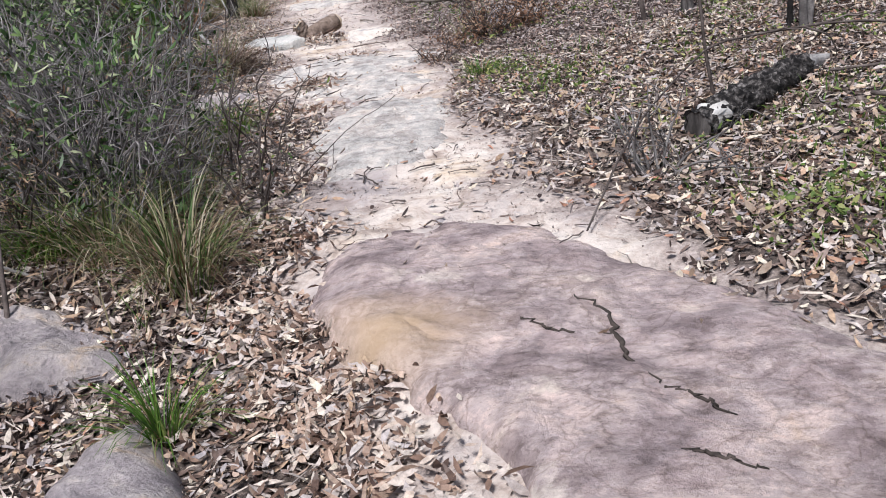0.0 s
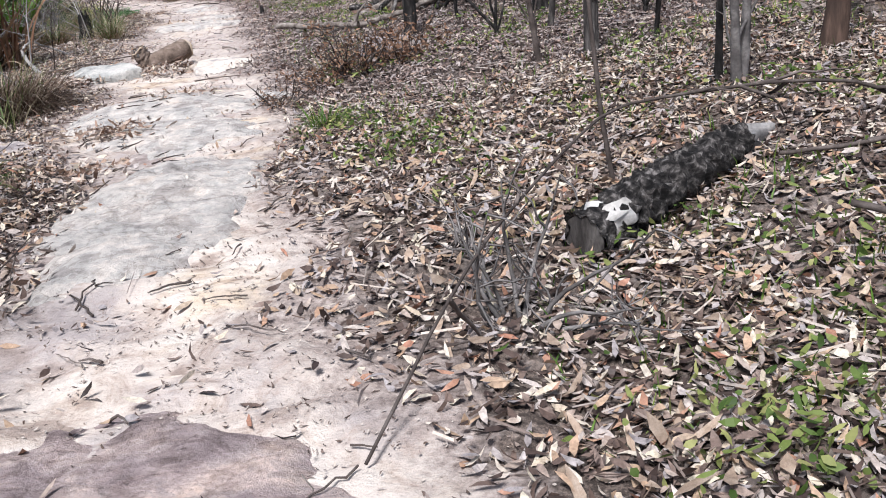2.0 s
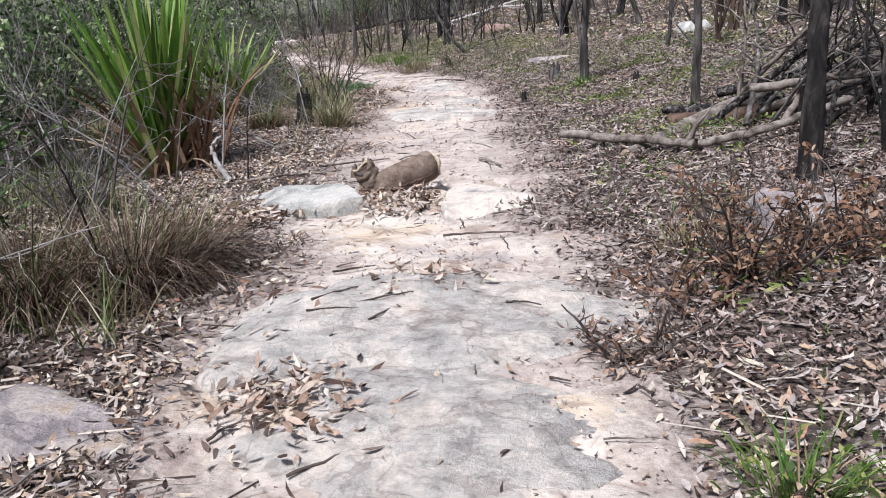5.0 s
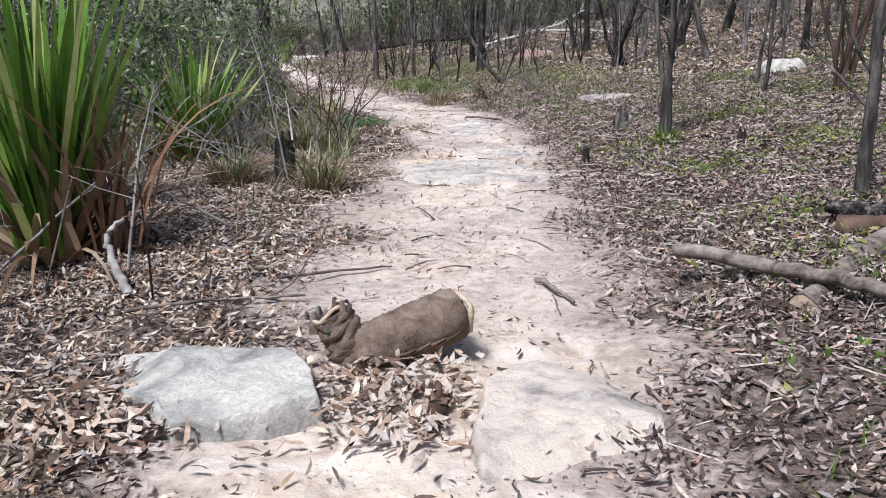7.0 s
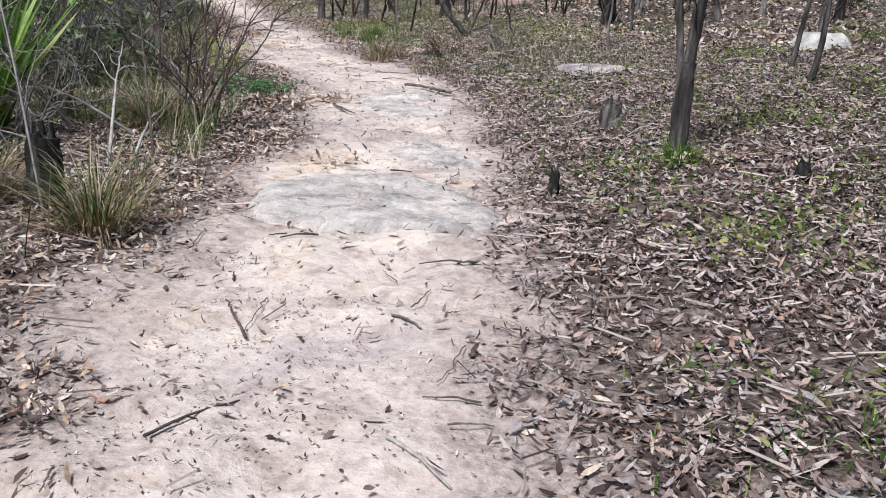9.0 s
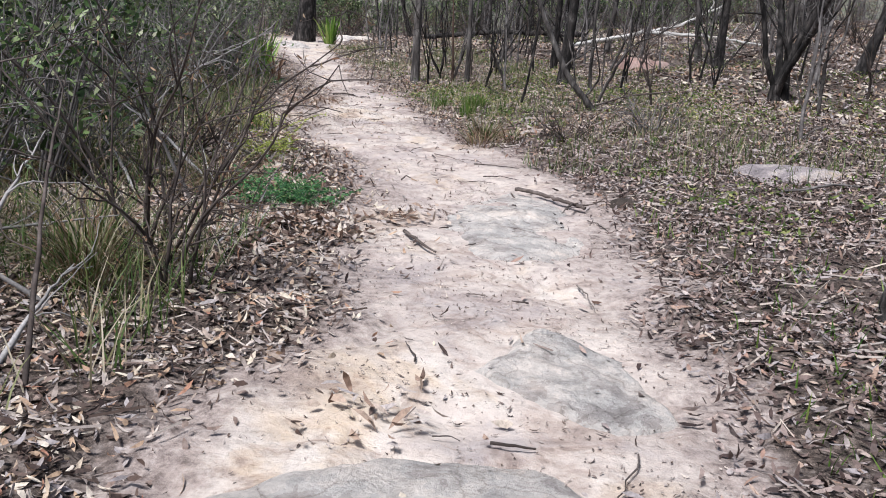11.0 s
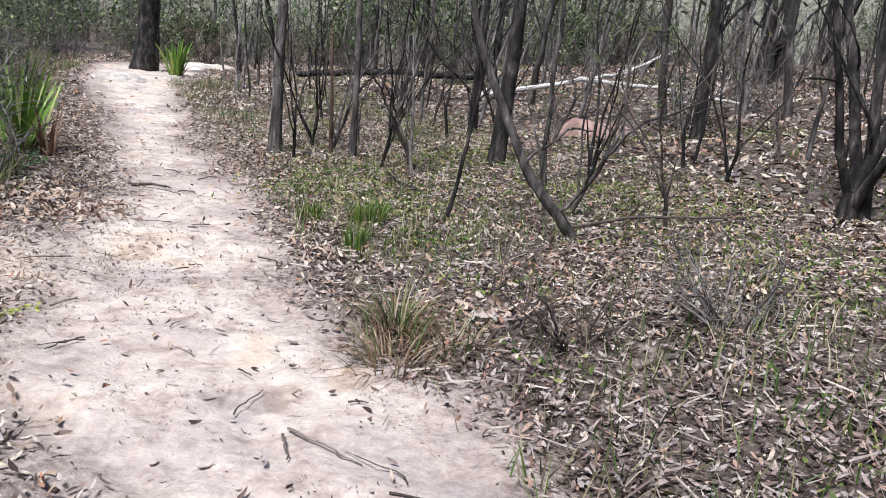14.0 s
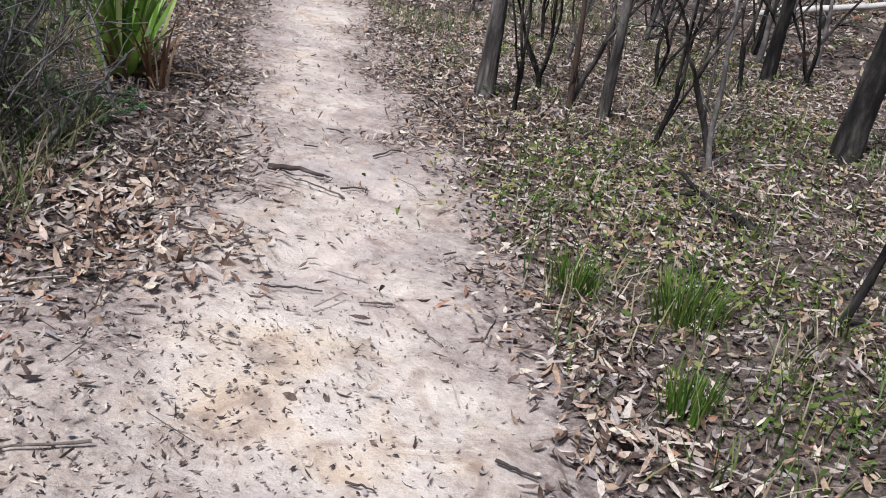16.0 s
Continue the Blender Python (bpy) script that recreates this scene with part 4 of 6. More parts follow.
for k in range(260):
    y = 1.5 + 29 * srng.random()
    d = srng.normal(0, 0.55) if k % 3 else srng.uniform(0.5, 2.6)
    x = float(at_track(d, y))
    a, L = srng.random() * 6.28, 0.08 + 0.3 * srng.random() ** 2
    stick(x, y, x + L * math.cos(a), y + L * math.sin(a), 0.0025 + 0.004 * srng.random(), M_TWIG if k % 4 else M_WOOD, 100 + k)

branch("pale twisted dead root at the plant's foot", [G(-3.35, 13.0, 0.02), G(-3.5, 13.1, 0.12), G(-3.62, 13.2, 0.28), G(-3.52, 13.25, 0.36)], 0.03, 0.012, M_PALE_TWIG, 51, 0)
branch("thin dead branch lying over the flat stone", [G(-2.6, 7.6, 0.12), G(-1.9, 7.75, 0.14), G(-1.3, 7.7, 0.1)], 0.01, 0.005, M_GREY_TWIG, 52, 5)
branch("long pale dead twig reaching over the litter", [G(-2.7, 7.2, 0.1), G(-2.0, 7.3, 0.12), G(-1.5, 7.15, 0.04)], 0.008, 0.004, M_GREY_TWIG, 53, 4)
branch("thin dead twig leaning out over the track", [G(-0.42, 5.15, 0.02), (-0.25, 5.15, 0.14), (-0.05, 5.18, 0.3)], 0.005, 0.0025, M_TWIG, 54, 3)
branch("dead branch lying at the thicket's edge", [G(-3.1, 12.6, 0.05), G(-2.7, 12.75, 0.06), G(-2.3, 12.95, 0.04)], 0.012, 0.006, M_WOOD, 55, 2)
branch("long dead branch fallen at the thicket's edge", [G(-8.85, 26.3, 0.05), G(-9.2, 27.0, 0.15), G(-9.65, 27.8, 0.25)], 0.016, 0.008, M_GREY_TWIG, 56, 3)
branch("dark dead branch across the litter", [G(-4.3, 26.9, 0.06), G(-3.8, 26.6, 0.2), G(-3.2, 26.3, 0.3)], 0.014, 0.008, M_TWIG, 57, 4)

drng = np.random.default_rng(404)
for k in range(150):
    y = 3.6 + 28 * drng.random()
    d = -(half(y) + 0.7 + 2.4 * drng.random())
    x, a = float(at_track(d, y)), drng.random() * 6.28
    L, hh = 0.6 + 1.3 * drng.random(), 0.15 + 1.2 * drng.random()
    x1, y1 = x + L * 0.8 * math.cos(a), y + L * 0.8 * math.sin(a)
    if lat(x1, y1) > -half(y1) - 0.45:
        x1, y1 = 2 * x - x1, 2 * y - y1
    branch("pale dead branch leaning through the thicket", [G(x, y, 0.0), ((x + x1) / 2, (y + y1) / 2, gz(x, y) + hh * 0.65), (x1, y1, gz(x, y) + hh)], 0.007 + 0.008 * drng.random(), 0.003, M_PALE_TWIG if k % 3 else M_TWIG, 600 + k, 4, "dead_branch", 14, 5)


def seed_cone(x, y):
    """A woody seed cone: a fat core set with open scales."""
    rng = np.random.default_rng(3)
    ob = thing("seed_cone", "dark brown woody seed cone on dead leaves", "cone", x, y, gz(x, y) + 0.035)
    p = np.stack([np.linspace(-0.055, 0.055, 9), np.zeros(9), np.zeros(9)], 1)
    part("core", tube(p, 0.034 * np.sin(np.linspace(0.35, 2.8, 9)), 10, 0.2, rng), M_CRACK, ob)
    for k in range(26):
        a, u = k * 2.4, -0.045 + 0.09 * k / 25
        r = 0.032 * math.sin(math.pi * (u + 0.065) / 0.13)
        c = np.array([u, r * math.cos(a), r * math.sin(a)])
        part("scale", tube([c, c + np.array([0.006, 0.012 * math.cos(a), 0.012 * math.sin(a)])], [0.009, 0.005], 5), M_RED_BARK, ob)


seed_cone(-0.08, 13.05)

# ---- stumps ----


def stump(label, x, y, r, h, material, seed):
    rng = np.random.default_rng(seed)
    n = 12
    z = np.linspace(-0.1, h, n)
    p = np.stack([rng.normal(0, r * 0.06, n).cumsum(), rng.normal(0, r * 0.06, n).cumsum(), z], 1)
    ob = thing("tree_stump", label, "stump", x, y, gz(x, y))
    part("trunk", tube(p, r * np.linspace(1.25, 0.75, n), 14, 0.3, rng), material, ob)
    for k in range(5):
        a = k * 1.26 + rng.random()
        part("splinter", tube([(r * 0.5 * math.cos(a), r * 0.5 * math.sin(a), h - 0.03), (r * 0.55 * math.cos(a), r * 0.55 * math.sin(a), h + r * rng.random())], [r * 0.3, r * 0.08], 5, 0.4, rng), material, ob)


stump("charred black stump standing in dry grass", -3.95, 16.2, 0.1, 0.4, M_CHAR, 1)
stump("small burnt stump poking from dead leaves", -1.47, 17.6, 0.035, 0.13, M_CHAR, 2)
SLAB_TWIGS = [(-1.21, 9.48, 0.05, -0.98, 9.51, 0.06), (-1.0, 9.56, 0.066, -0.78, 9.74, 0.07), (-0.88, 9.37, 0.058, -0.83, 9.52, 0.06), (-1.25, 9.64, 0.05, -1.1, 9.87, 0.04), (-0.34, 9.69, 0.05, -0.18, 9.67, 0.05)]
for k, (x0, y0, z0, x1, y1, z1) in enumerate(SLAB_TWIGS):
    branch("thin dark fallen twig on the rock slab", [(x0, y0, z0), ((x0 + x1) / 2 + 0.012, (y0 + y1) / 2 + 0.01, (z0 + z1) / 2 + 0.006), (x1, y1, z1)], 0.006, 0.003, M_TWIG, 900 + k, 0, "fallen_twig", 10, 5)
branch("thin pale fallen twig on the sand", [G(-1.8, 15.47, 0.008), G(-1.72, 15.45, 0.012), G(-1.66, 15.41, 0.008)], 0.006, 0.004, M_GREY_TWIG, 910, 0, "fallen_twig", 10, 5)
branch("pale fallen twig on the sand", [G(-1.52, 14.56, 0.01), G(-1.41, 14.5, 0.014), G(-1.28, 14.41, 0.01)], 0.008, 0.004, M_PALE_TWIG, 911, 0, "fallen_twig", 10, 5)
branch("thin brown fallen twig on the sand", [G(-2.18, 14.32, 0.008), G(-2.13, 14.5, 0.016), G(-2.06, 14.68, 0.008)], 0.006, 0.003, M_TWIG, 912, 1, "fallen_twig", 10, 5)
branch("thin brown fallen twig on the sand", [G(-4.41, 22.86, 0.008), G(-4.2, 22.84, 0.016), G(-4.0, 22.87, 0.008)], 0.006, 0.003, M_TWIG, 913, 0, "fallen_twig", 10, 5)
stump("grey broken stump among the leaf litter", -1.3, 19.6, 0.09, 0.2, M_BARK, 3)
stump("small dark stump near the track", -0.05, 17.8, 0.05, 0.1, M_CHAR, 4)

# ---- trees ----


def tree(label, x, y, r, h, material, seed, lean=(0, 0), stems=1, crown=0.0, curve=None, limbs=5, name="tree", group="", wobble=0.05):
    rng = np.random.default_rng(seed)
    ob = thing(name, label, "tree", x, y, gz(x, y) - 0.04, 0, group)
    tips, twigs = [], Geo()
    for s in range(stems):
        if curve:
            p = smooth_line(curve, 30)
        else:
            a = 6.28 * s / max(stems, 1) + rng.random()
            sp = 0.0 if stems == 1 else 0.075
            way = (lean[0] + sp * math.cos(a), lean[1] + sp * math.sin(a), 1.0)
            p = wander(rng, (r * 1.2 * math.cos(a) * (stems > 1), r * 1.2 * math.sin(a) * (stems > 1), -0.1), way, h * (0.8 + 0.3 * rng.random()), 22, wobble, 0.0, 0.3)
        n = len(p)
        rad = r * (1 - 0.7 * np.linspace(0, 1, n) ** 1.2)
        rad[:3] *= np.array([1.45, 1.22, 1.08])
        part("trunk", tube(p, rad, 12, 0.22, rng), material, ob)
        for _ in range(limbs):
            k = rng.integers(int(n * 0.12), n - 1)
            b = rng.random() * 6.28
            w = wander(rng, p[k], (math.cos(b), math.sin(b), 1.5), h * (0.12 + 0.2 * rng.random()), 9, 0.14, 0.0)
            part("limb", tube(w, np.linspace(rad[k] * 0.38, 0.004, 10), 6, 0.2, rng), material, ob)
            tips.append(w[5:])
            for _ in range(2):
                j = rng.integers(2, 9)
                tw = wander(rng, w[j], (w[j] - w[j - 1]) * 6 + rng.normal(0, 0.6, 3), h * 0.08, 4, 0.15)
                twigs = join(twigs, tube(tw, np.linspace(max(rad[k] * 0.14, 0.004), 0.002, 5), 3, cap=False))
        tips.append(p[-4:])
    if twigs.n:
        part("twig_spray", twigs, material, ob)
    if crown:
        tp = np.concatenate(tips)
        c = tp[rng.integers(0, len(tp), int(crown))] + rng.normal(0, 0.3, (int(crown), 3))
        c = c[c[:, 2] > min(2.6, h * 0.75)]
        part("crown", leaves(rng, c, 0.13, 0.03, 0.0), M_CROWN, ob, "sparse drooping olive leaves")
    return ob


TREES = [
    ("charred slender tree trunk beside the branch pile", 1.21, 11.9, 0.085, 6, M_CHAR, (0.02, 0.0), 1),
    ("charred tree trunk on the leaf-littered slope", 2.62, 11.7, 0.10, 6.5, M_CHAR, (-0.03, 0.02), 1),
    ("grey sapling trunk behind the branch pile", 0.62, 15.4, 0.055, 5, M_BARK, (0.0, 0.0), 1),
    ("broad dark tree trunk up the slope", 2.76, 21.8, 0.2, 9, M_CHAR, (-0.05, 0), 2),
    ("red-brown tree trunk on the littered slope", 3.98, 7.7, 0.085, 6, M_RED_BARK, (0.08, 0), 1),
    ("brown tree trunk on the littered slope", 2.68, 8.95, 0.07, 5, M_BARK, (0, 0), 1),
    ("thin dark sapling on leaf litter", 2.3, 9.0, 0.03, 3.5, M_TWIG, (-0.1, 0), 1),
    ("thin dark sapling beside the charred log", 2.3, 5.9, 0.016, 2.5, M_TWIG, (-0.08, 0.05), 1),
    ("thin dark sapling on leaf litter", 3.17, 7.3, 0.03, 3.5, M_CHAR, (0.0, 0), 1),
    ("thin dark sapling on leaf litter", 3.9, 5.7, 0.014, 2.5, M_TWIG, (0.03, 0), 1),
    ("dark tree trunk on the slope", 5.1, 7.0, 0.085, 6, M_CHAR, (0, 0), 1),
    ("red-brown sapling trunk on the slope", 1.3, 21.5, 0.05, 4, M_RED_BARK, (0.1, 0), 2),
    ("dark tree trunk on the slope", 2.1, 21.8, 0.08, 6, M_CHAR, (0, 0), 1),
    ("dark tree trunk on the slope", 1.45, 27.8, 0.09, 6, M_CHAR, (0, 0), 1),
    ("smooth grey tree trunk with a reddened base beside the track", -7.98, 29.85, 0.09, 6, M_BARK, (-0.03, 0), 1),
    ("thick charred tree trunk near the track", -5.35, 29.6, 0.105, 7, M_CHAR, (0.05, 0), 1),
    ("charred slender tree on the slope", -2.0, 28.0, 0.065, 6, M_CHAR, (-0.05, 0), 1),
    ("charred tree trunk on the slope", -3.24, 32.3, 0.1, 7, M_CHAR, (-0.06, 0), 1),
    ("charred tree trunk with a fork", -1.65, 40, 0.2, 9, M_CHAR, (0, 0), 2),
    ("grey sapling trunk near the track", -6.98, 29.7, 0.05, 5, M_BARK, (-0.06, 0), 1),
    ("brown broken sapling near the track", -7.28, 29.85, 0.035, 1.6, M_RED_BARK, (-0.08, 0), 1),
    ("thin dark sapling on leaf litter", -6.1, 31.9, 0.07, 6, M_CHAR, (0, 0), 1),
    ("grey trunk in the thicket", -9.5, 17.5, 0.14, 7, M_BARK, (0, 0), 1),
    ("charred trunk at the track's far bend", -16.5, 40.9, 0.36, 9, M_CHAR, (0, 0), 1),
]
for k, (lb, x, y, r, h, m, ln, st) in enumerate(TREES):
    tree(lb, x, y, r * 0.76, h, m, 300 + k, ln, st, 140 if h > 3 else 30, None, 6 if r > 0.05 else 4, wobble=0.022)
tree("curved grey tree trunk rising from a bent base", -4.16, 26.78, 0.046, 5, M_BARK, 390, crown=160, limbs=5,
     curve=[(0.0, 0, -0.1), (-0.1, -0.04, 0.12), (-0.28, -0.08, 0.3), (-0.44, -0.08, 0.47), (-0.55, -0.08, 0.68), (-0.7, -0.08, 0.95), (-0.88, -0.08, 1.28), (-1.05, 0, 1.7), (-1.1, 0, 2.6), (-1.0, 0, 4.0)])


def forked_tree(label, x, y, r, fork, h, n, material, seed, spread=0.35, wobble=0.1, crown=40, name="tree", group=""):
    """A short crooked trunk that forks low into several crooked stems with side twigs."""
    rng = np.random.default_rng(seed)
    ob = thing(name, label, "tree", x, y, gz(x, y) - 0.03, 0, group)
    p = wander(rng, (0, 0, -0.08), (rng.normal(0, 0.1), rng.normal(0, 0.1), 1), fork, 10, wobble * 0.5, 0, 0.3)
    rad = r * np.linspace(1.0, 0.75, 11)
    rad[:2] *= np.array([1.4, 1.15])
    part("trunk", tube(p, rad, 12, 0.25, rng), material, ob)
    spray, tips = Geo(), []
    for k in range(n):
        a = 6.28 * k / n + rng.random()
        j = 10 if k < 2 else int(rng.integers(4, 11))
        w = wander(rng, p[j], (spread * math.cos(a), spread * math.sin(a), 1), (h - fork) * (0.6 + 0.4 * rng.random()), 16, wobble, 0.03, 0.12)
        rr = rad[j] * (0.72 if k < 2 else 0.5)
        part("stem", tube(w, np.linspace(rr, max(0.25 * rr, 0.004), 17), 8, 0.2, rng), material, ob)
        tips.append(w[10:])
        for _ in range(6):
            m = int(rng.integers(2, 16))
            t = wander(rng, w[m], (w[m] - w[m - 1]) * 4 + rng.normal(0, 0.5, 3), h * (0.08 + 0.14 * rng.random()), 6, 0.22)
            spray = join(spray, tube(t, np.linspace(max(rr * 0.3, 0.004), 0.0022, 7), 4, cap=False))
    part("twig_spray", spray, material, ob)
    if crown:
        tp = np.concatenate(tips)
        c = tp[rng.integers(0, len(tp), crown)] + rng.normal(0, 0.25, (crown, 3))
        c = c[c[:, 2] > 0.6 * h]
        if len(c):
            part("crown", leaves(rng, c, 0.12, 0.028, 0.0), M_CROWN, ob, "sparse olive leaves")
    return ob


forked_tree("dark low-forking young tree beside the track", -0.78, 18.55, 0.07, 0.75, 4.5, 5, M_BARK, 391, 0.16, 0.05, 120)
forked_tree("charred low-forking tree on the slope", -2.15, 28.0, 0.1, 0.35, 5.0, 4, M_CHAR, 392, 0.5, 0.08, 90)
forked_tree("red-brown forking sapling on the slope", 1.05, 20.3, 0.05, 0.3, 3.2, 4, M_RED_BARK, 393, 0.3, 0.08, 40)
# thin crooked burnt stems beside the later track
crooked = [forked_tree(lb, 12 + k, 36, r, fk, h, n, m, 420 + k, 0.35, 0.13, 20, "tree", "crooked burnt saplings")
           for k, (lb, r, fk, h, n, m) in enumerate([
               ("thin crooked burnt sapling with bare twigs", 0.022, 0.5, 2.4, 3, M_CHAR),
               ("crooked dark sapling forking near the ground", 0.03, 0.2, 2.8, 4, M_CHAR),
               ("thin bent grey sapling with bare twigs", 0.024, 0.7, 2.6, 3, M_BARK),
               ("crooked brown sapling with bare twigs", 0.02, 0.35, 2.0, 4, M_TWIG)])]
crng = np.random.default_rng(66)
for k, (x, y) in enumerate([(-7.62, 29.6), (-7.7, 30.3), (-7.34, 30.0), (-7.2, 30.5), (-6.55, 29.3), (-6.86, 30.9), (-6.1, 29.2), (-6.75, 32.3), (-6.2, 31.0), (-6.4, 33.2), (-4.33, 27.5), (-4.25, 30.0),
                            (-4.3, 28.8), (-3.04, 29.3), (-9.8, 33.6), (-3.55, 27.1), (-3.4, 29.9), (-5.8, 32.0), (-5.0, 31.4), (-2.4, 30.6), (-8.4, 32.4), (-7.6, 33.6), (-1.6, 26.6), (-1.0, 28.4), (1.75, 12.3), (2.2, 12.9), (3.1, 11.6), (2.9, 13.3), (1.6, 14.1), (2.4, 14.6), (3.7, 12.8), (3.4, 10.3), (3.2, 9.0), (4.2, 9.6), (4.6, 11.4), (2.1, 10.9), (1.3, 13.4), (1.9, 13.6)]):
    copy_thing(crooked[k % 4 if y > 16 else k % 2], pose(x, y, gz(x, y) - 0.03, crng.normal(0, 5), crng.normal(0, 5), crng.random() * 360))

# scattered thin woodland
wrng = np.random.default_rng(33)
protos = []
for k in range(9):
    r = (0.018, 0.022, 0.028, 0.035, 0.045, 0.06, 0.03, 0.02, 0.09)[k]
    h = (2.2, 2.6, 3.2, 3.8, 4.6, 5.5, 3.0, 1.8, 7.0)[k]
    m = (M_CHAR, M_GREY_TWIG, M_BARK, M_BARK, M_CHAR, M_BARK, M_GREY_TWIG, M_GREY_TWIG, M_CHAR)[k]
    lb = ("thin burnt sapling", "thin grey sapling on leaf litter", "grey-brown sapling", "grey sapling", "burnt young tree", "grey young tree", "crooked grey sapling", "dead grey sapling", "burnt tree")[k] + " standing in the woods"
    protos.append(tree(lb, 8 + k, 34, r, h, m, 500 + k, (wrng.normal(0, 0.08), 0), 1 if k != 6 else 2, 50 + 15 * k, None, 6, "tree", "woodland saplings"))
spots = []
for k in range(6000):
    y = 4 + 66 * wrng.random()
    d = wrng.uniform(1.9, 26) if wrng.random() < 0.72 else -wrng.uniform(3.4, 22)
    x = float(at_track(d, y))
    if (abs(d) < 3.2 and y < 22) or -5.5 < d < 0:
        continue
    if d > 0 and wrng.random() < (0.55 if y < 26 else 0.35 if y < 40 and d < 9 else 0.0):
        continue
    if all((x - a) ** 2 + (y - b) ** 2 > 0.55 for a, b in spots) and min((x - e[0]) ** 2 + (y - e[1]) ** 2 for t, e, *_ in PATH) > 3.2:
        spots.append((x, y))
    if len(spots) > 520:
        break
near_spots = []
while len(near_spots) < 24:
    y, d = 25 + 15 * wrng.random(), 1.9 + 8 * wrng.random()
    x = float(at_track(d, y))
    if min((x - e[0]) ** 2 + (y - e[1]) ** 2 for t, e, *_ in PATH) > 4 and (d > 3.6 or y > 30):
        near_spots.append((x, y))
for x, y in near_spots:
    copy_thing(protos[(0, 1, 2, 6, 7, 1, 0)[wrng.integers(0, 7)]], pose(x, y, gz(x, y) - 0.04, wrng.normal(0, 6), wrng.normal(0, 6), wrng.random() * 360))
spots.sort(key=lambda q: (q[0] - mid(q[1])) ** 2 * 0.6 + (q[1] - 20) ** 2)
far_spots = [[] for _ in protos]
for k, (x, y) in enumerate(spots):
    if k >= 200:
        far_spots[wrng.integers(0, 9)].append(pose(x, y, gz(x, y) - 0.04, wrng.normal(0, 5), wrng.normal(0, 5), wrng.random() * 360))
        continue
    thick = abs(lat(x, y)) > 6 and y > 14
    copy_thing(protos[wrng.integers(0, 9) if thick else (0, 1, 2, 6, 7)[wrng.integers(0, 5)]], pose(x, y, gz(x, y) - 0.04, wrng.normal(0, 5), wrng.normal(0, 5), wrng.random() * 360))


# ---- strap-leaved plants, tussocks, shrubs ----


def strap_plant(label, x, y, h, n, width, material, seed, dead=40, name="strap_leaf_plant", lean=(0.03, 0.5), droop=(0.1, 0.9)):
    rng = np.random.default_rng(seed)
    ob = thing(name, label, "plant", x, y, gz(x, y) - 0.02)
    part("leaf_fan", blades(rng, n, 0.12, h, width, lean, droop, 7, fold=0.5), material, ob)
    if dead:
        part("dead_skirt", blades(rng, dead, 0.16, h * 0.7, width * 0.7, (0.35, 1.1), (0.6, 2.0), 7), M_DEAD_STRAP, ob, "brown dead leaves hanging at the base")
    return ob


def tussock(label, x, y, h, n, seed, green=0.4, r=0.12, lean=(0.05, 0.8), droop=(0.7, 2.6), skirt=None):
    rng = np.random.default_rng(seed)
    ob = thing("grass_tussock", label, "grass", x, y, gz(x, y) - 0.02, 0, "grass tussocks")
    ng = max(1, int(n * green))
    part("blade_tuft", blades(rng, int(ng * 1.3), r, h, 0.006, lean, droop, 5), M_GRASS if green < 0.7 else M_GREEN_GRASS, ob)
    if n > ng:
        part("dry_tuft", blades(rng, int((n - ng) * 1.2), r * 1.15, h * 0.85, 0.006, (0.3, 1.1), (0.8, 2.2) if not skirt else (1.2, 2.9), 5), skirt or M_DEAD_STRAP, ob, "straw-brown dead blades")
    return ob


strap_plant("tall green strap-leaved plant with brown dead leaves", -4.4, 13.7, 2.1, 135, 0.085, M_STRAP, 1, 60, lean=(0.02, 0.4), droop=(0.02, 0.4))
strap_plant("green strap-leaved plant among dry grass", -5.75, 17.75, 1.5, 110, 0.07, M_STRAP, 2, 40, lean=(0.03, 0.65), droop=(0.05, 0.5))
strap_plant("dark green strap-leaved plant beside the flat stone", -2.75, 8.25, 1.25, 55, 0.06, M_DARK_STRAP, 3, 10, lean=(0.2, 0.9), droop=(0.1, 0.5))
strap_plant("green strap-leaved plant beside the track's far end", -9.9, 28.0, 1.2, 60, 0.05, M_STRAP, 5, 40)
strap_plant("yellow-green strap-leaved plant at the far bend", -15.2, 40.2, 1.0, 50, 0.06, M_STRAP, 6, 10)
strap_plant("dark green strap-leaved plant in the thicket", -3.4, 9.6, 1.0, 50, 0.05, M_DARK_STRAP, 7, 10)
for k, (x, y, hh) in enumerate([(-4.05, 13.75, 2.0), (-3.95, 13.9, 1.7), (-9.5, 27.9, 0.9)]):
    strap_plant("dry rust-brown fronds drooping from the plant", x, y, hh, 14 if hh > 1 else 10, 0.034 if hh > 1 else 0.025, M_RUST, 60 + k, 0, "dead_frond", (0.0, 0.35), (0.1, 1.4) if hh > 1 else (0.4, 2.2))
tussock("large tussock with a thick brown skirt of dead grass", -2.5, 10.1, 0.85, 1900, 11, 0.04, 0.34, (0.0, 0.6), (0.5, 1.6), skirt=M_SKIRT)
tussock("large tussock of dead brown grass", -2.75, 9.6, 0.8, 1300, 12, 0.04, 0.28, (0.0, 0.6), (0.5, 1.6), skirt=M_SKIRT)
tussock("bright green and yellow grass tuft beside the rock", -0.42, 2.85, 0.5, 110, 13, 0.8, 0.06)
tussock("tall green grass tuft beside the track", -0.66, 3.95, 0.75, 130, 14, 0.6, 0.14)
tussock("green grass tuft at the foot of grey shrubs", -1.6, 4.5, 0.7, 260, 15, 0.8, 0.14)
tussock("green grass tuft at the foot of shrubs", -1.1, 4.9, 0.7, 220, 16, 0.6, 0.12)
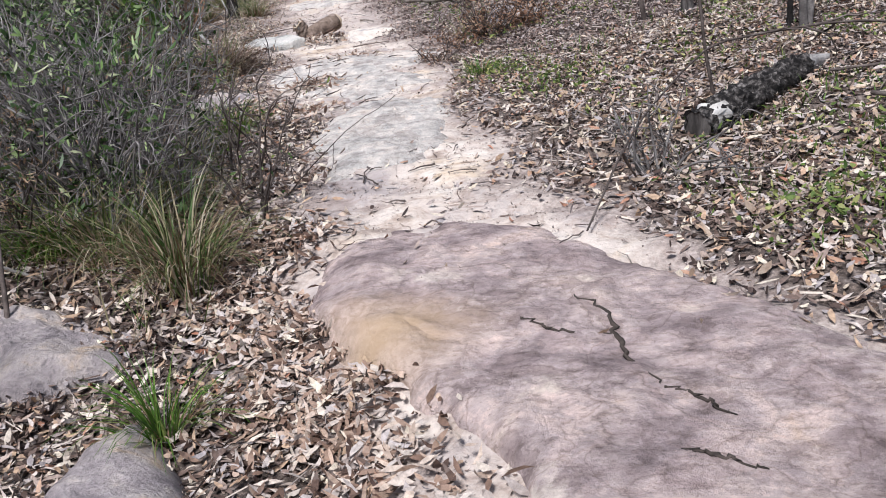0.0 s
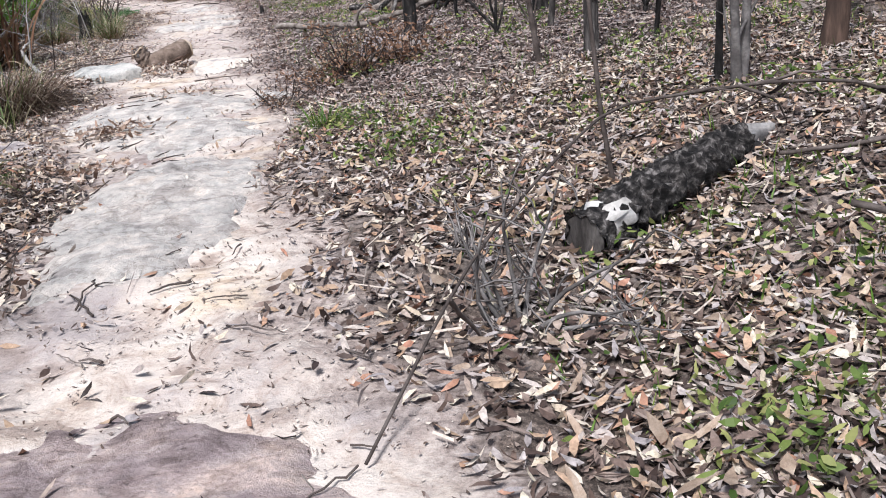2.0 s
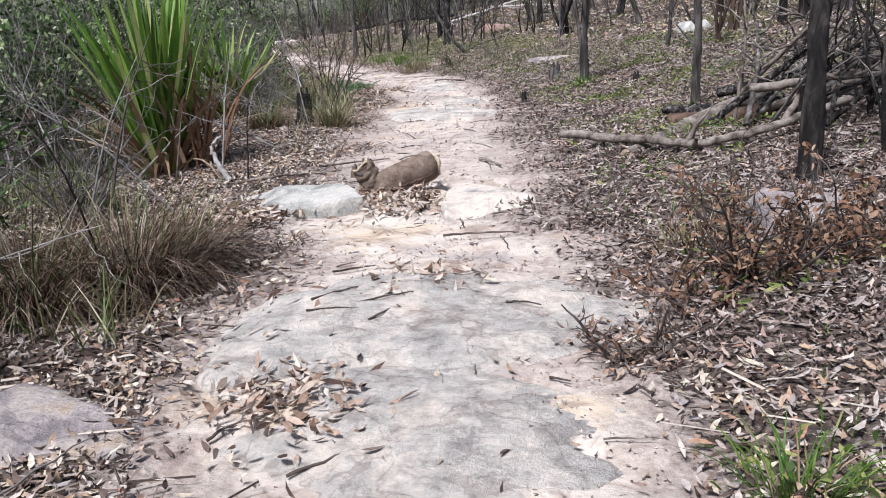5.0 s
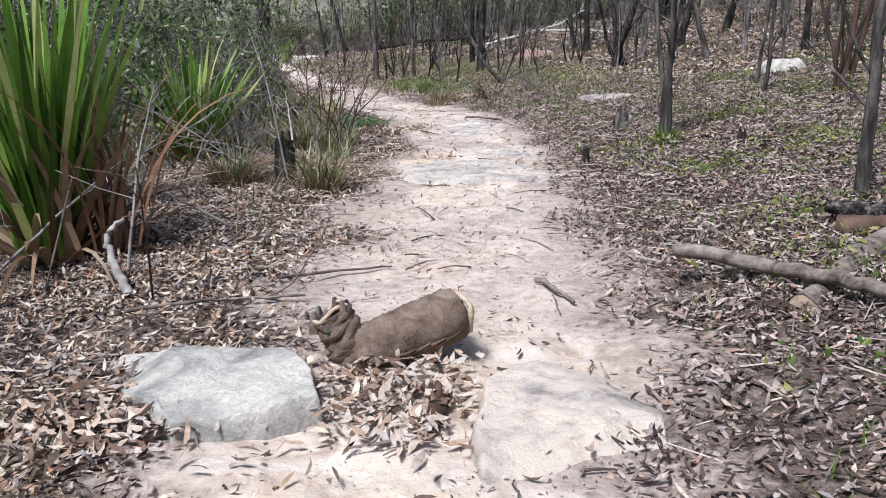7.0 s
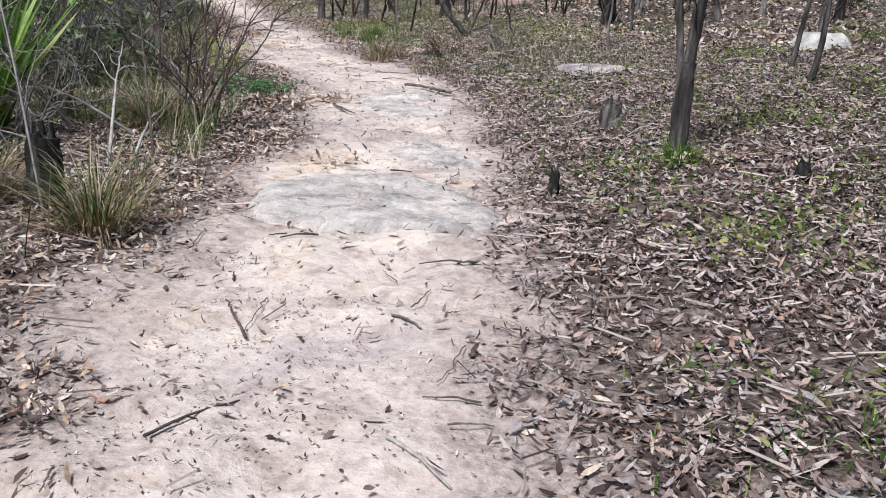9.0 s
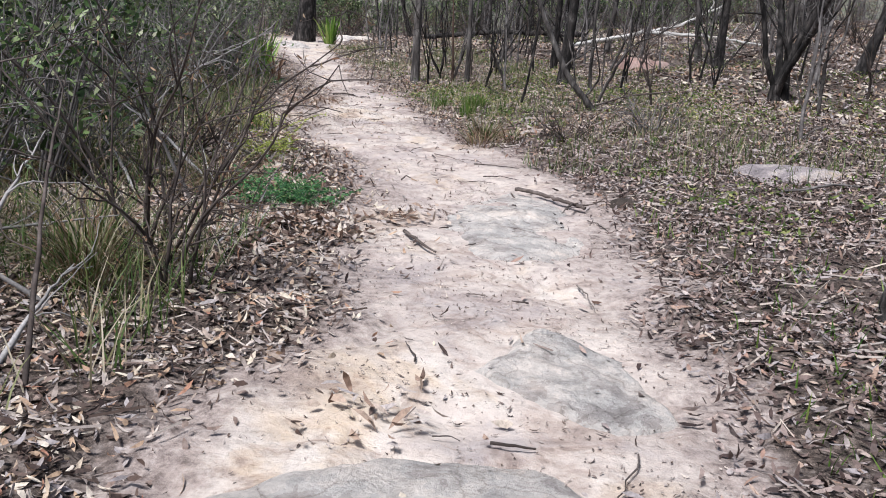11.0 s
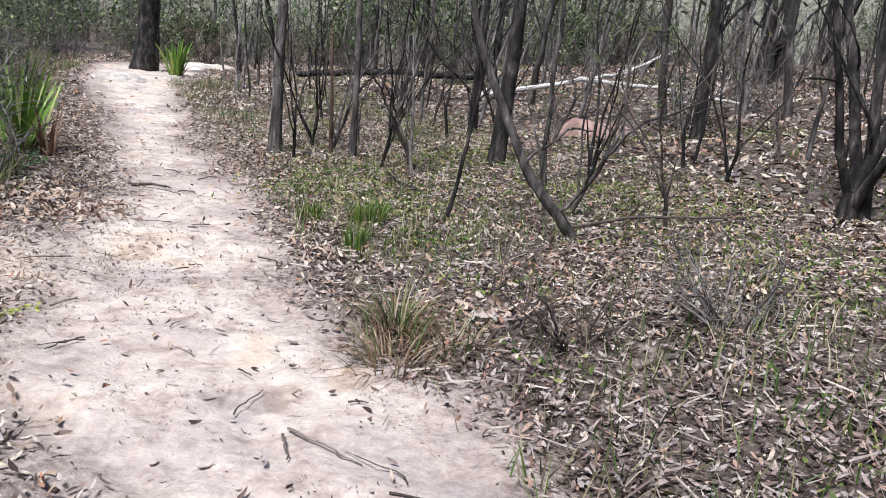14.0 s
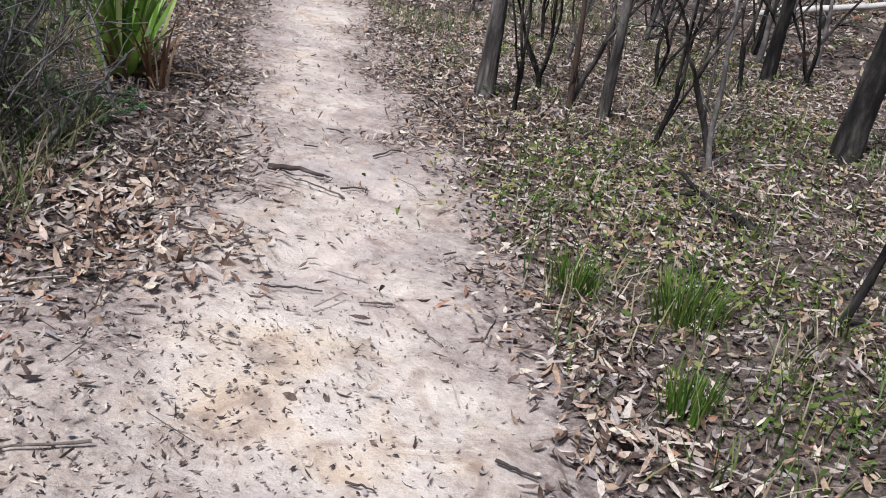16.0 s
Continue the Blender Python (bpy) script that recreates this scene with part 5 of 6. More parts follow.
tussock("yellow-green grass tuft next to the charred stump", -3.5, 16.0, 0.6, 300, 17, 0.45, 0.12)
tussock("pale dry grass tuft beside the stump", -4.5, 16.3, 0.6, 400, 18, 0.35, 0.16)
tussock("dry orange-brown grass tuft", -5.6, 20.75, 0.6, 260, 19, 0.3, 0.12)
tussock("green grass tuft in leaf litter", -1.5, 6.3, 0.6, 200, 20, 0.6, 0.12)
tussock("green grass tuft at the stone's edge", -1.25, 6.9, 0.5, 160, 21, 0.7, 0.1)
tussock("fresh green grass tuft in leaf litter", 2.73, 3.76, 0.22, 130, 22, 0.95, 0.13, (0.0, 0.4), (0.1, 0.7))
tussock("fresh green grass tuft in leaf litter", -5.8, 26.75, 0.25, 170, 23, 0.95, 0.14, (0.0, 0.5), (0.1, 0.9))
tussock("fresh green grass tuft in leaf litter", -6.28, 26.8, 0.22, 90, 24, 0.95, 0.1, (0.0, 0.5), (0.1, 0.9))
tussock("fresh green grass tuft in leaf litter", -5.66, 26.05, 0.22, 80, 25, 0.95, 0.08, (0.0, 0.4), (0.1, 0.7))
tussock("dry wispy grass tuft beside the track", -4.86, 24.45, 0.45, 160, 26, 0.4, 0.1)
tussock("green grass tuft in leaf litter", 0.7, 8.2, 0.3, 90, 27, 0.8, 0.12)
tussock("green grass tuft under a tree", -0.75, 18.3, 0.25, 120, 28, 0.9, 0.12)
CLEAR = [(-5.3, 20.6, 0.75), (-5.9, 21.5, 0.65), (-5.2, 19.8, 0.6), (-4.4, 13.7, 1.0), (-3.6, 12.9, 1.1), (-2.9, 11.9, 0.9), (-5.7, 17.8, 0.8), (-4.9, 16.8, 0.9), (-2.7, 8.2, 1.2), (-2.2, 7.2, 0.6), (-2.4, 9.9, 0.9), (-3.3, 10.9, 0.8), (-3.9, 15.9, 0.7), (-3.4, 16.0, 0.6),
         (-4.85, 20.5, 0.6), (-6.1, 22.2, 0.8), (-1.9, 8.1, 1.0), (-0.4, 2.6, 1.2), (-9.7, 27.9, 0.6), (-3.5, 13.6, 0.8), (-3.0, 15.0, 0.8), (-4.4, 15.0, 0.7), (-4.4, 16.7, 0.5), (-5.3, 16.9, 1.0), (-4.9, 17.6, 0.9), (-4.7, 16.0, 0.8), (-4.3, 15.2, 0.7), (-3.9, 14.6, 0.7)]


def is_clear(x, y):
    return any((x - a) ** 2 + (y - b) ** 2 < r * r for a, b, r in CLEAR)


trng = np.random.default_rng(5)
tproto = [tussock("tussock of mixed green and straw-brown grass", -8 - k, 8, 0.5 + 0.1 * k, 200, 40 + k, (0.3, 0.5, 0.4, 0.6)[k], 0.12) for k in range(4)]
for k in range(150):
    y = 2.5 + 36 * trng.random()
    d = -(half(y) + (0.6 if y < 15 else 1.0) + 3.0 * trng.random() ** 1.2)
    x = float(at_track(d, y))
    if (y < 4 and d > -1.9) or is_clear(x, y):
        continue
    copy_thing(tproto[k % 4], pose(x, y, gz(x, y) - 0.02, trng.normal(0, 6), trng.normal(0, 6), trng.random() * 360))


def shrub(label, x, y, h, seed, stems=9, leaf=500, twig=M_GREY_TWIG, foliage=None, ll=0.045, lw=0.008, spread=0.5, name="shrub", group=""):
    rng = np.random.default_rng(seed)
    ob = thing(name, label, "shrub", x, y, gz(x, y) - 0.02, 0, group)
    g, gt, tips = Geo(), Geo(), []
    for s in range(stems):
        a = rng.random() * 6.28
        p = wander(rng, (0.05 * math.cos(a), 0.05 * math.sin(a), -0.02), (spread * math.cos(a), spread * math.sin(a), 1), h * (0.6 + 0.5 * rng.random()), 9, 0.13)
        g = join(g, tube(p, np.linspace(0.011, 0.003, 10), 5, cap=False))
        for _ in range(6):
            k = rng.integers(2, 10)
            w = wander(rng, p[k], (p[k] - p[k - 1]) / 0.1 + rng.normal(0, 0.9, 3), h * (0.15 + 0.25 * rng.random()), 6, 0.2)
            gt = join(gt, tube(w, np.linspace(0.0055, 0.0022, 7), 3, cap=False))
            tips.append(w[1:])
            for _ in range(2):
                j = rng.integers(1, 7)
                q = wander(rng, w[j], (w[j] - w[j - 1]) * 8 + rng.normal(0, 0.8, 3), h * 0.14, 4, 0.2)
                gt = join(gt, tube(q[::2], np.linspace(0.0028, 0.0015, 3), 3, cap=False))
                tips.append(q[1:])
    part("stem", g, twig, ob)
    part("twig_spray", gt, twig, ob)
    if leaf:
        tp = np.concatenate(tips)
        c = tp[rng.integers(0, len(tp), leaf)] + rng.normal(0, 0.02, (leaf, 3))
        part("foliage", leaves(rng, c, ll, lw), foliage or M_LEAF, ob)
    return ob


sproto = [
    shrub("wiry grey shrub with sparse fine green leaves", -8, 5, 1.3, 1, 12, 480, M_GREY_TWIG, M_LEAF, 0.08, 0.02, 0.5, group="thicket shrubs"),
    shrub("tangled dead grey shrub in the thicket", -9, 5, 1.1, 2, 16, 0, M_GREY_TWIG, None, spread=0.7, group="thicket shrubs"),
    shrub("fine-leaved green shrub in the thicket", -10, 5, 1.4, 3, 11, 850, M_TWIG, M_LEAF, 0.09, 0.026, 0.45, group="thicket shrubs"),
    shrub("brown drying shrub in the thicket", -11, 5, 1.1, 4, 12, 700, M_TWIG, M_DEAD_STRAP, 0.05, 0.009, 0.55, group="thicket shrubs"),
    shrub("tall grey-green shrub in the thicket", -12, 5, 2.0, 5, 11, 900, M_GREY_TWIG, M_LEAF, 0.1, 0.034, 0.3, group="thicket shrubs"),
]
for k in range(270):
    y = 2.8 + 40 * trng.random()
    d = -(half(y) + 1.15 + 6.5 * trng.random() ** 1.3)
    if y < 4.5 and d > -2.2:
        continue
    x = float(at_track(d, y))
    if is_clear(x, y):
        continue
    j = trng.choice(5, p=[0.28, 0.2, 0.22, 0.18, 0.12]) if d > -3.2 else trng.choice(5, p=[0.2, 0.12, 0.26, 0.12, 0.3])
    if j == 4 and d > -2.4:
        j = 0
    if y < 9 and j == 2:
        j = 1
    copy_thing(sproto[j], pose(x, y, gz(x, y) - 0.02, trng.normal(0, 8), trng.normal(0, 8), trng.random() * 360))


def strew_copies(name, label, category, source, places):
    """Far repeats that nobody could count, joined by part and material."""
    for kid in source.children:
        me = kid.data
        v = np.empty(len(me.vertices) * 3)
        me.vertices.foreach_get("co", v)
        v = np.c_[v.reshape(-1, 3), np.ones(len(me.vertices))]
        tri = [f for f in ([q for q in p.vertices] for p in me.polygons)]
        f4 = np.array([f for f in tri if len(f) == 4] or np.zeros((0, 4)), int)
        f3 = np.array([f for f in tri if len(f) == 3] or np.zeros((0, 3)), int)
        g = Geo()
        for m in places:
            w = (v @ np.array(m).T)[:, :3]
            g.add(w, f4)
            if len(f3):
                g.add(np.zeros((0, 3)), f3 - len(w))
        tagged(new(name, g.mesh(name, me.materials[0])), label, category, kind="stuff")


for src, places in zip(protos, far_spots):
    if places:
        strew_copies("far_saplings", "far thin burnt saplings crowding the wooded slope", "saplings", src, places)
for j, count in ((0, 35), (1, 30), (3, 45), (4, 14)):
    places = []
    while len(places) < count:
        y, d = 15 + 48 * trng.random(), 2.6 + 22 * trng.random() ** 1.2
        if (y < 24 and d < 5.5) or (y < 42 and d < 6.5):
            continue
        x = float(at_track(d, y))
        places.append(pose(x, y, gz(x, y) - 0.02, trng.normal(0, 8), trng.normal(0, 8), trng.random() * 360))
    strew_copies("undergrowth", "wiry grey and brown undergrowth on the wooded slope", "undergrowth", sproto[j], places)
for k, (j, x, y) in enumerate([(1, -1.2, 4.6), (1, -1.8, 4.9), (3, -1.5, 5.5), (1, -2.5, 5.7), (1, -1.5, 5.0), (0, -2.0, 5.4), (1, -2.6, 6.2), (1, -2.2, 4.4), (0, -1.7, 6.1), (1, -2.9, 5.2), (2, -3.2, 4.6), (1, -1.35, 5.8), (0, -3.3, 7.2), (1, -3.7, 9.2), (1, -3.9, 11.6)]):
    copy_thing(sproto[j], pose(x, y, gz(x, y) - 0.02, 0, 0, 70 * k))
for j, count in ((2, 30), (4, 40), (0, 20)):
    places = []
    while len(places) < count:
        y, d = 6 + 42 * trng.random(), -8 - 16 * trng.random()
        x = float(at_track(d, y))
        places.append(pose(x, y, gz(x, y) - 0.02, 0, 0, trng.random() * 360) @ Matrix.Scale(1.7, 4))
    strew_copies("back_thicket", "dense grey-green thicket behind the nearer shrubs", "undergrowth", sproto[j], places)
for j, count in ((2, 26), (0, 22), (3, 24), (4, 30)):
    places = []
    while len(places) < count:
        y, d = 44 + 16 * trng.random(), -16 + 30 * trng.random()
        x = float(at_track(d, y))
        places.append(pose(x, y, gz(x, y) - 0.02, 0, 0, trng.random() * 360) @ Matrix.Scale(1.5, 4))
    strew_copies("far_thicket", "far grey-green thicket beyond the track's bend", "undergrowth", sproto[j], places)
for k, (x, y, h) in enumerate([(0.5, 10.65, 0.45), (0.65, 11.3, 0.4), (-4.75, 24.0, 0.5), (-4.55, 24.3, 0.4)]):
    tussock("wispy grey-brown dry grass on the verge", x, y, 0.8 * h, 110, 90 + k, 0.25, 0.16)
shrub("low tangle of dark dead twigs on the verge", 0.75, 11.0, 0.5, 34, 9, 0, M_TWIG, None, spread=0.9)
shrub("dry rust-brown bush on the verge", 0.5, 9.75, 0.3, 35, 10, 350, M_TWIG, M_RUST, 0.05, 0.016, 0.9)
shrub("dry rust-brown bush beside the track", 0.75, 10.0, 0.55, 21, 16, 900, M_TWIG, M_RUST, 0.05, 0.014, 0.9)
shrub("fallen dry brown leafy bough", 1.15, 10.35, 0.5, 22, 14, 900, M_TWIG, M_RUST, 0.06, 0.02, 1.0)
shrub("small dry brown bush beside the track", 0.2, 9.2, 0.3, 23, 8, 200, M_TWIG, M_RUST, 0.04, 0.01, 0.9)
shrub("wispy grey dead twigs over the leaf litter", 1.75, 4.75, 0.6, 24, 9, 0, M_GREY_TWIG, None, spread=0.8)
shrub("wispy brown bush on the verge", -4.0, 24.6, 0.5, 25, 10, 200, M_TWIG, M_DEAD_STRAP, 0.04, 0.006, 0.8)
shrub("wispy brown bush on the verge", -3.2, 24.9, 0.55, 26, 12, 200, M_GREY_TWIG, M_DEAD_STRAP, 0.04, 0.006, 0.8)
shrub("pale dead shrub with drooping bare twigs", -5.0, 17.3, 1.0, 36, 8, 0, M_GREY_TWIG, None, spread=0.6)
shrub("thin leafless dark sapling at the track's edge", -0.5, 4.7, 0.9, 31, 4, 30, M_TWIG, M_LEAF, 0.04, 0.01, 0.25)
shrub("thin dark sapling with few green leaves", -0.75, 5.3, 1.0, 32, 4, 60, M_TWIG, M_GREEN_GRASS, 0.05, 0.014, 0.25)
shrub("thin brown upright shrub beside the track", -4.4, 18.7, 1.3, 27, 6, 120, M_TWIG, M_RUST, 0.04, 0.008, 0.2)
shrub("thin brown upright shrub beside the track", -4.7, 18.9, 1.6, 28, 7, 300, M_TWIG, M_DEAD_STRAP, 0.04, 0.008, 0.25)


def fern(label, x, y, r, n, material, seed):
    rng = np.random.default_rng(seed)
    ob = thing("fern", label, "fern", x, y, gz(x, y))
    for k in range(n):
        a = rng.random() * 6.28
        b0 = np.array([r * 0.35 * rng.normal(), r * 0.35 * rng.normal(), 0])
        p = wander(rng, b0, (math.cos(a), math.sin(a), 1.5), r * (0.7 + 0.5 * rng.random()), 10, 0.06, -0.09)
        g = tube(p, np.linspace(0.003, 0.001, 11), 4, cap=False)
        c = []
        for j in range(2, 11):
            t = p[j] - p[j - 1]
            s = np.cross(t, (0, 0, 1))
            s /= np.linalg.norm(s) + 1e-9
            w = 0.09 * (1 - j / 12)
            for u in (-1, -0.66, -0.33, 0.33, 0.66, 1):
                c.append(p[j] + s * w * u + rng.normal(0, 0.006, 3))
        part("frond", join(g, leaves(rng, np.array(c), 0.03, 0.012, 0.6)), material, ob)
    return ob


fern("low bright green feathery plant beside the track", -4.88, 20.5, 0.34, 44, M_FERN, 1)
fern("yellow-green fern at the track's edge", -5.98, 21.95, 0.3, 18, M_YFERN, 2)
fern("yellow-green fern beside leaf litter", -6.75, 23.3, 0.32, 14, M_YFERN, 3)
fern("small green fern in the thicket", -9.3, 27.2, 0.3, 12, M_FERN, 4)

# ---- litter and grass ----


def strewn(rng, n, y0, y1, d0, d1, thin):
    """Places of leaves beside the track, thinned out over the sand and by patches."""
    y = y0 + (y1 - y0) * rng.random(n)
    d = d0 + (d1 - d0) * rng.random(n)
    x = at_track(d, y)
    edge = np.abs(d) - half(y) - (fbm(x * 1.6, y * 1.6, 21) - 0.5) * 0.7
    keep = np.clip((edge + 0.16) / 0.5, 0.022, 1) * np.clip(fbm(x * 1.3, y * 1.3, 44) * 3.2 - thin, 0.5, 1)
    ok = rng.random(n) < keep * (1 - 0.75 * bare_margin(x, y))
    return x[ok], y[ok]


def litter():
    rng = np.random.default_rng(70)
    sets = [strewn(rng, 260000, 0.3, 17, -3.2, 4.6, 0.7), strewn(rng, 210000, 17, 33, -3.2, 5.0, 0.7), strewn(rng, 110000, 1, 52, 4.5, 16, 0.6), strewn(rng, 45000, 33, 54, -4, 5, 0.6)]
    near = None
    geos, aged = [], []
    for k, (x, y) in enumerate(sets):
        z = ground_z(x, y) + 0.008 + 0.04 * rng.random(len(x)) ** 2
        pos = np.stack([x, y, z], 1)
        if k == 0:
            sel = np.where((y > 2.2) & (y < 6.5) & (lat(x, y) > 0.7) & (lat(x, y) < 2.4))[0][:300]
            near = pos[sel]
            pos = np.delete(pos, sel, 0)
        ll, lw = (0.082, 0.072, 0.15, 0.12)[k], (0.0225, 0.0175, 0.038, 0.032)[k]
        if k == 0:  # broad leaves by the first rocks, finer ones further on
            s = np.clip((pos[:, 1] - 6) / 3, 0, 1)
            ll, lw = 0.082 - 0.012 * s, 0.0225 - 0.006 * s
        old = (pos[:, 1] + 2.5 * (fbm(pos[:, 0] * 0.7, pos[:, 1] * 0.7, 19) - 0.5) + 0.8 * rng.random(len(pos)) > 9.5) & (lat(pos[:, 0], pos[:, 1]) > 0) & (lat(pos[:, 0], pos[:, 1]) < 5) & (pos[:, 1] < 24 + 2 * rng.random(len(pos)))
        ll, lw = np.broadcast_to(ll, len(pos)), np.broadcast_to(lw, len(pos))
        geos.append(leaves(rng, pos[~old], ll[~old], lw[~old], 0.6, 0.5))
        aged.append(leaves(rng, pos[old], ll[old], lw[old], 0.6, 0.5))
    heaps = []
    for hx, hy, hr, hn in ((-1.6, 12.05, 0.3, 260), (-2.35, 11.4, 0.35, 320), (-1.45, 11.75, 0.25, 160), (-0.05, 2.9, 0.3, 260), (0.4, 2.3, 0.28, 320), (0.62, 1.8, 0.3, 300), (0.15, 2.75, 0.25, 220), (-0.15, 3.5, 0.22, 200), (-0.2, 4.3, 0.25, 220), (-1.1, 7.0, 0.3, 200), (-0.95, 8.6, 0.3, 220), (-0.75, 7.5, 0.25, 120), (-3.0, 17.9, 0.25, 40), (-2.35, 17.1, 0.3, 25), (-4.5, 24.75, 0.3, 110), (-5.8, 25.75, 0.16, 60), (-6.15, 26.5, 0.18, 50), (-6.3, 22.75, 0.3, 160), (-0.55, 18.3, 0.3, 90), (-4.1, 20.6, 0.2, 90), (-4.65, 19.8, 0.35, 420), (-4.4, 20.05, 0.3, 220), (-5.1, 20.25, 0.4, 420), (-4.75, 20.2, 0.35, 260), (-5.0, 19.6, 0.4, 380), (-5.65, 21.8, 0.35, 260), (-5.3, 21.1, 0.3, 240), (-0.6, 5.35, 0.3, 260), (0.05, 3.2, 0.25, 200), (-0.35, 3.75, 0.25, 180), (0.35, 2.75, 0.2, 160), (-7.7, 25.9, 0.35, 240), (-8.4, 26.1, 0.4, 300), (-0.9, 10.0, 0.4, 120)):
        q = rng.normal(0, hr * 0.6, (hn, 2)) + np.array([hx, hy])
        heaps.append(np.c_[q, ground_z(q[:, 0], q[:, 1]) + 0.03 + 0.03 * rng.random(hn)])
    drift = new("leaf_drift", leaves(rng, np.concatenate(heaps), 0.095, 0.024, 0.55, 0.5).mesh("leaf_drift", M_RED_LITTER, False))
    tagged(drift, "drifts of reddish tan dead leaves beside the track", "leaf litter", kind="stuff")
    ob = new("leaf_litter", join(*geos).mesh("leaf_litter", M_LITTER, False))
    tagged(ob, "scattered tan, grey and brown dead gum leaves on soil", "leaf litter", kind="stuff")
    tagged(new("leaf_litter", join(*aged).mesh("leaf_litter", M_OLD_LITTER, False)), "older grey-brown dead gum leaves on dark soil", "leaf litter", kind="stuff")
    shapes = [leaves(rng, np.zeros((1, 3)), 0.13, 0.03, 0.8, 0.35).mesh("leaf", M_LEAF_ONE, False) for _ in range(12)]
    for k, c in enumerate(near):
        o = new("leaf", shapes[k % 12])
        o.matrix_world = pose(*(c + np.array([0, 0, 0.012])), rng.normal(0, 12), rng.normal(0, 12), rng.random() * 360)
        o.parent = ob
    # dark crumbs and bark bits on the sand
    bits = []
    for n, length, width in ((44000, 0.02, 0.0065), (4500, 0.05, 0.008)):
        y = 0.5 + 31 * rng.random(n)
        d = rng.normal(0, 0.8, n)
        x = at_track(d, y)
        ok = rng.random(n) < np.clip(fbm(x * 2.2, y * 2.2, 55) * 3 - 1.0, 0.08, 1)
        x, y = x[ok], y[ok]
        bits.append(leaves(rng, np.stack([x, y, ground_z(x, y) + 0.006], 1), length, width, 0.8, 0.9))
    m = 1500
    x, y = rng.normal(-7.2, 0.5, m), rng.normal(24.9, 0.6, m)
    bits.append(leaves(rng, np.stack([x, y, ground_z(x, y) + 0.008], 1), 0.028, 0.009, 0.8, 0.9))
    ob = new("leaf_crumbs", join(*bits).mesh("leaf_crumbs", M_CRUMB, False))
    tagged(ob, "small dark leaf crumbs and bark bits on sand", "leaf litter", kind="stuff")


M_LEAF_ONE = grain_mat("single_dead_gum_leaf", [(0.3, (0.3, 0.2, 0.14)), (0.5, (0.48, 0.36, 0.27)), (0.7, (0.62, 0.5, 0.4))], 20.0, 0.7, 0.2, 0.002, obj_vary=0.5)
M_CRUMB = island_mat("dark_leaf_crumbs", [(0.0, (0.05, 0.035, 0.03)), (0.3, (0.15, 0.105, 0.085)), (0.55, (0.34, 0.28, 0.25)), (0.8, (0.46, 0.40, 0.36)), (1.0, (0.68, 0.58, 0.49))], 0.8, 0.3, 60)
litter()


def twig_litter():
    rng = np.random.default_rng(71)
    x, y = strewn(rng, 26000, 0.3, 33, -3.0, 5.0, 0.6)
    n = len(x)
    a, L, w = rng.random(n) * 6.28, 0.05 + 0.16 * rng.random(n) ** 2, 0.0015 + 0.003 * rng.random(n)
    ends = []
    for sgn in (-0.5, 0.5):
        ex, ey = x + sgn * L * np.cos(a), y + sgn * L * np.sin(a)
        ends.append(np.stack([ex, ey, ground_z(ex, ey) + 0.02 + 0.02 * rng.random(n)], 1))
    side = np.stack([-np.sin(a) * w, np.cos(a) * w, np.zeros(n)], 1)
    up = np.stack([np.zeros(n), np.zeros(n), w * 1.7], 1)
    v = np.stack([ends[0] - side, ends[0] + side, ends[0] + up, ends[1] - side, ends[1] + side, ends[1] + up], 1)
    o = np.arange(n) * 6
    f = np.concatenate([np.stack([o + p, o + q, o + q + 3, o + p + 3], 1) for p, q in ((0, 1), (1, 2), (2, 0))])
    ob = new("twig_litter", Geo().add(v.reshape(-1, 3), f).mesh("twig_litter", M_CRUMB, False))
    tagged(ob, "fine fallen twigs scattered through the dead leaves", "leaf litter", kind="stuff")


twig_litter()


def grass_zone(name, label, y0, y1, d0, d1, n, h, material, seed, thresh=0.5):
    rng = np.random.default_rng(seed)
    y = y0 + (y1 - y0) * rng.random(n)
    d = d0 + (d1 - d0) * rng.random(n)
    x = at_track(d, y)
    ok = fbm(x * 0.8, y * 0.8, seed) + 0.25 * rng.random(n) > thresh
    for a, b, r in CLEAR:
        ok &= (x - a) ** 2 + (y - b) ** 2 > (0.8 * r) ** 2
    x, y = x[ok], y[ok]
    g = blades(rng, len(x), 0.0, h, 0.006, (0.0, 0.9), (0.1, 1.3), 3)
    m = 8
    v = g.v[0].reshape(len(x), m, 3) + np.stack([x, y, ground_z(x, y)], 1)[:, None]
    g.v[0] = v.reshape(-1, 3)
    tagged(new(name, g.mesh(name, material)), label, "grass", kind="stuff")


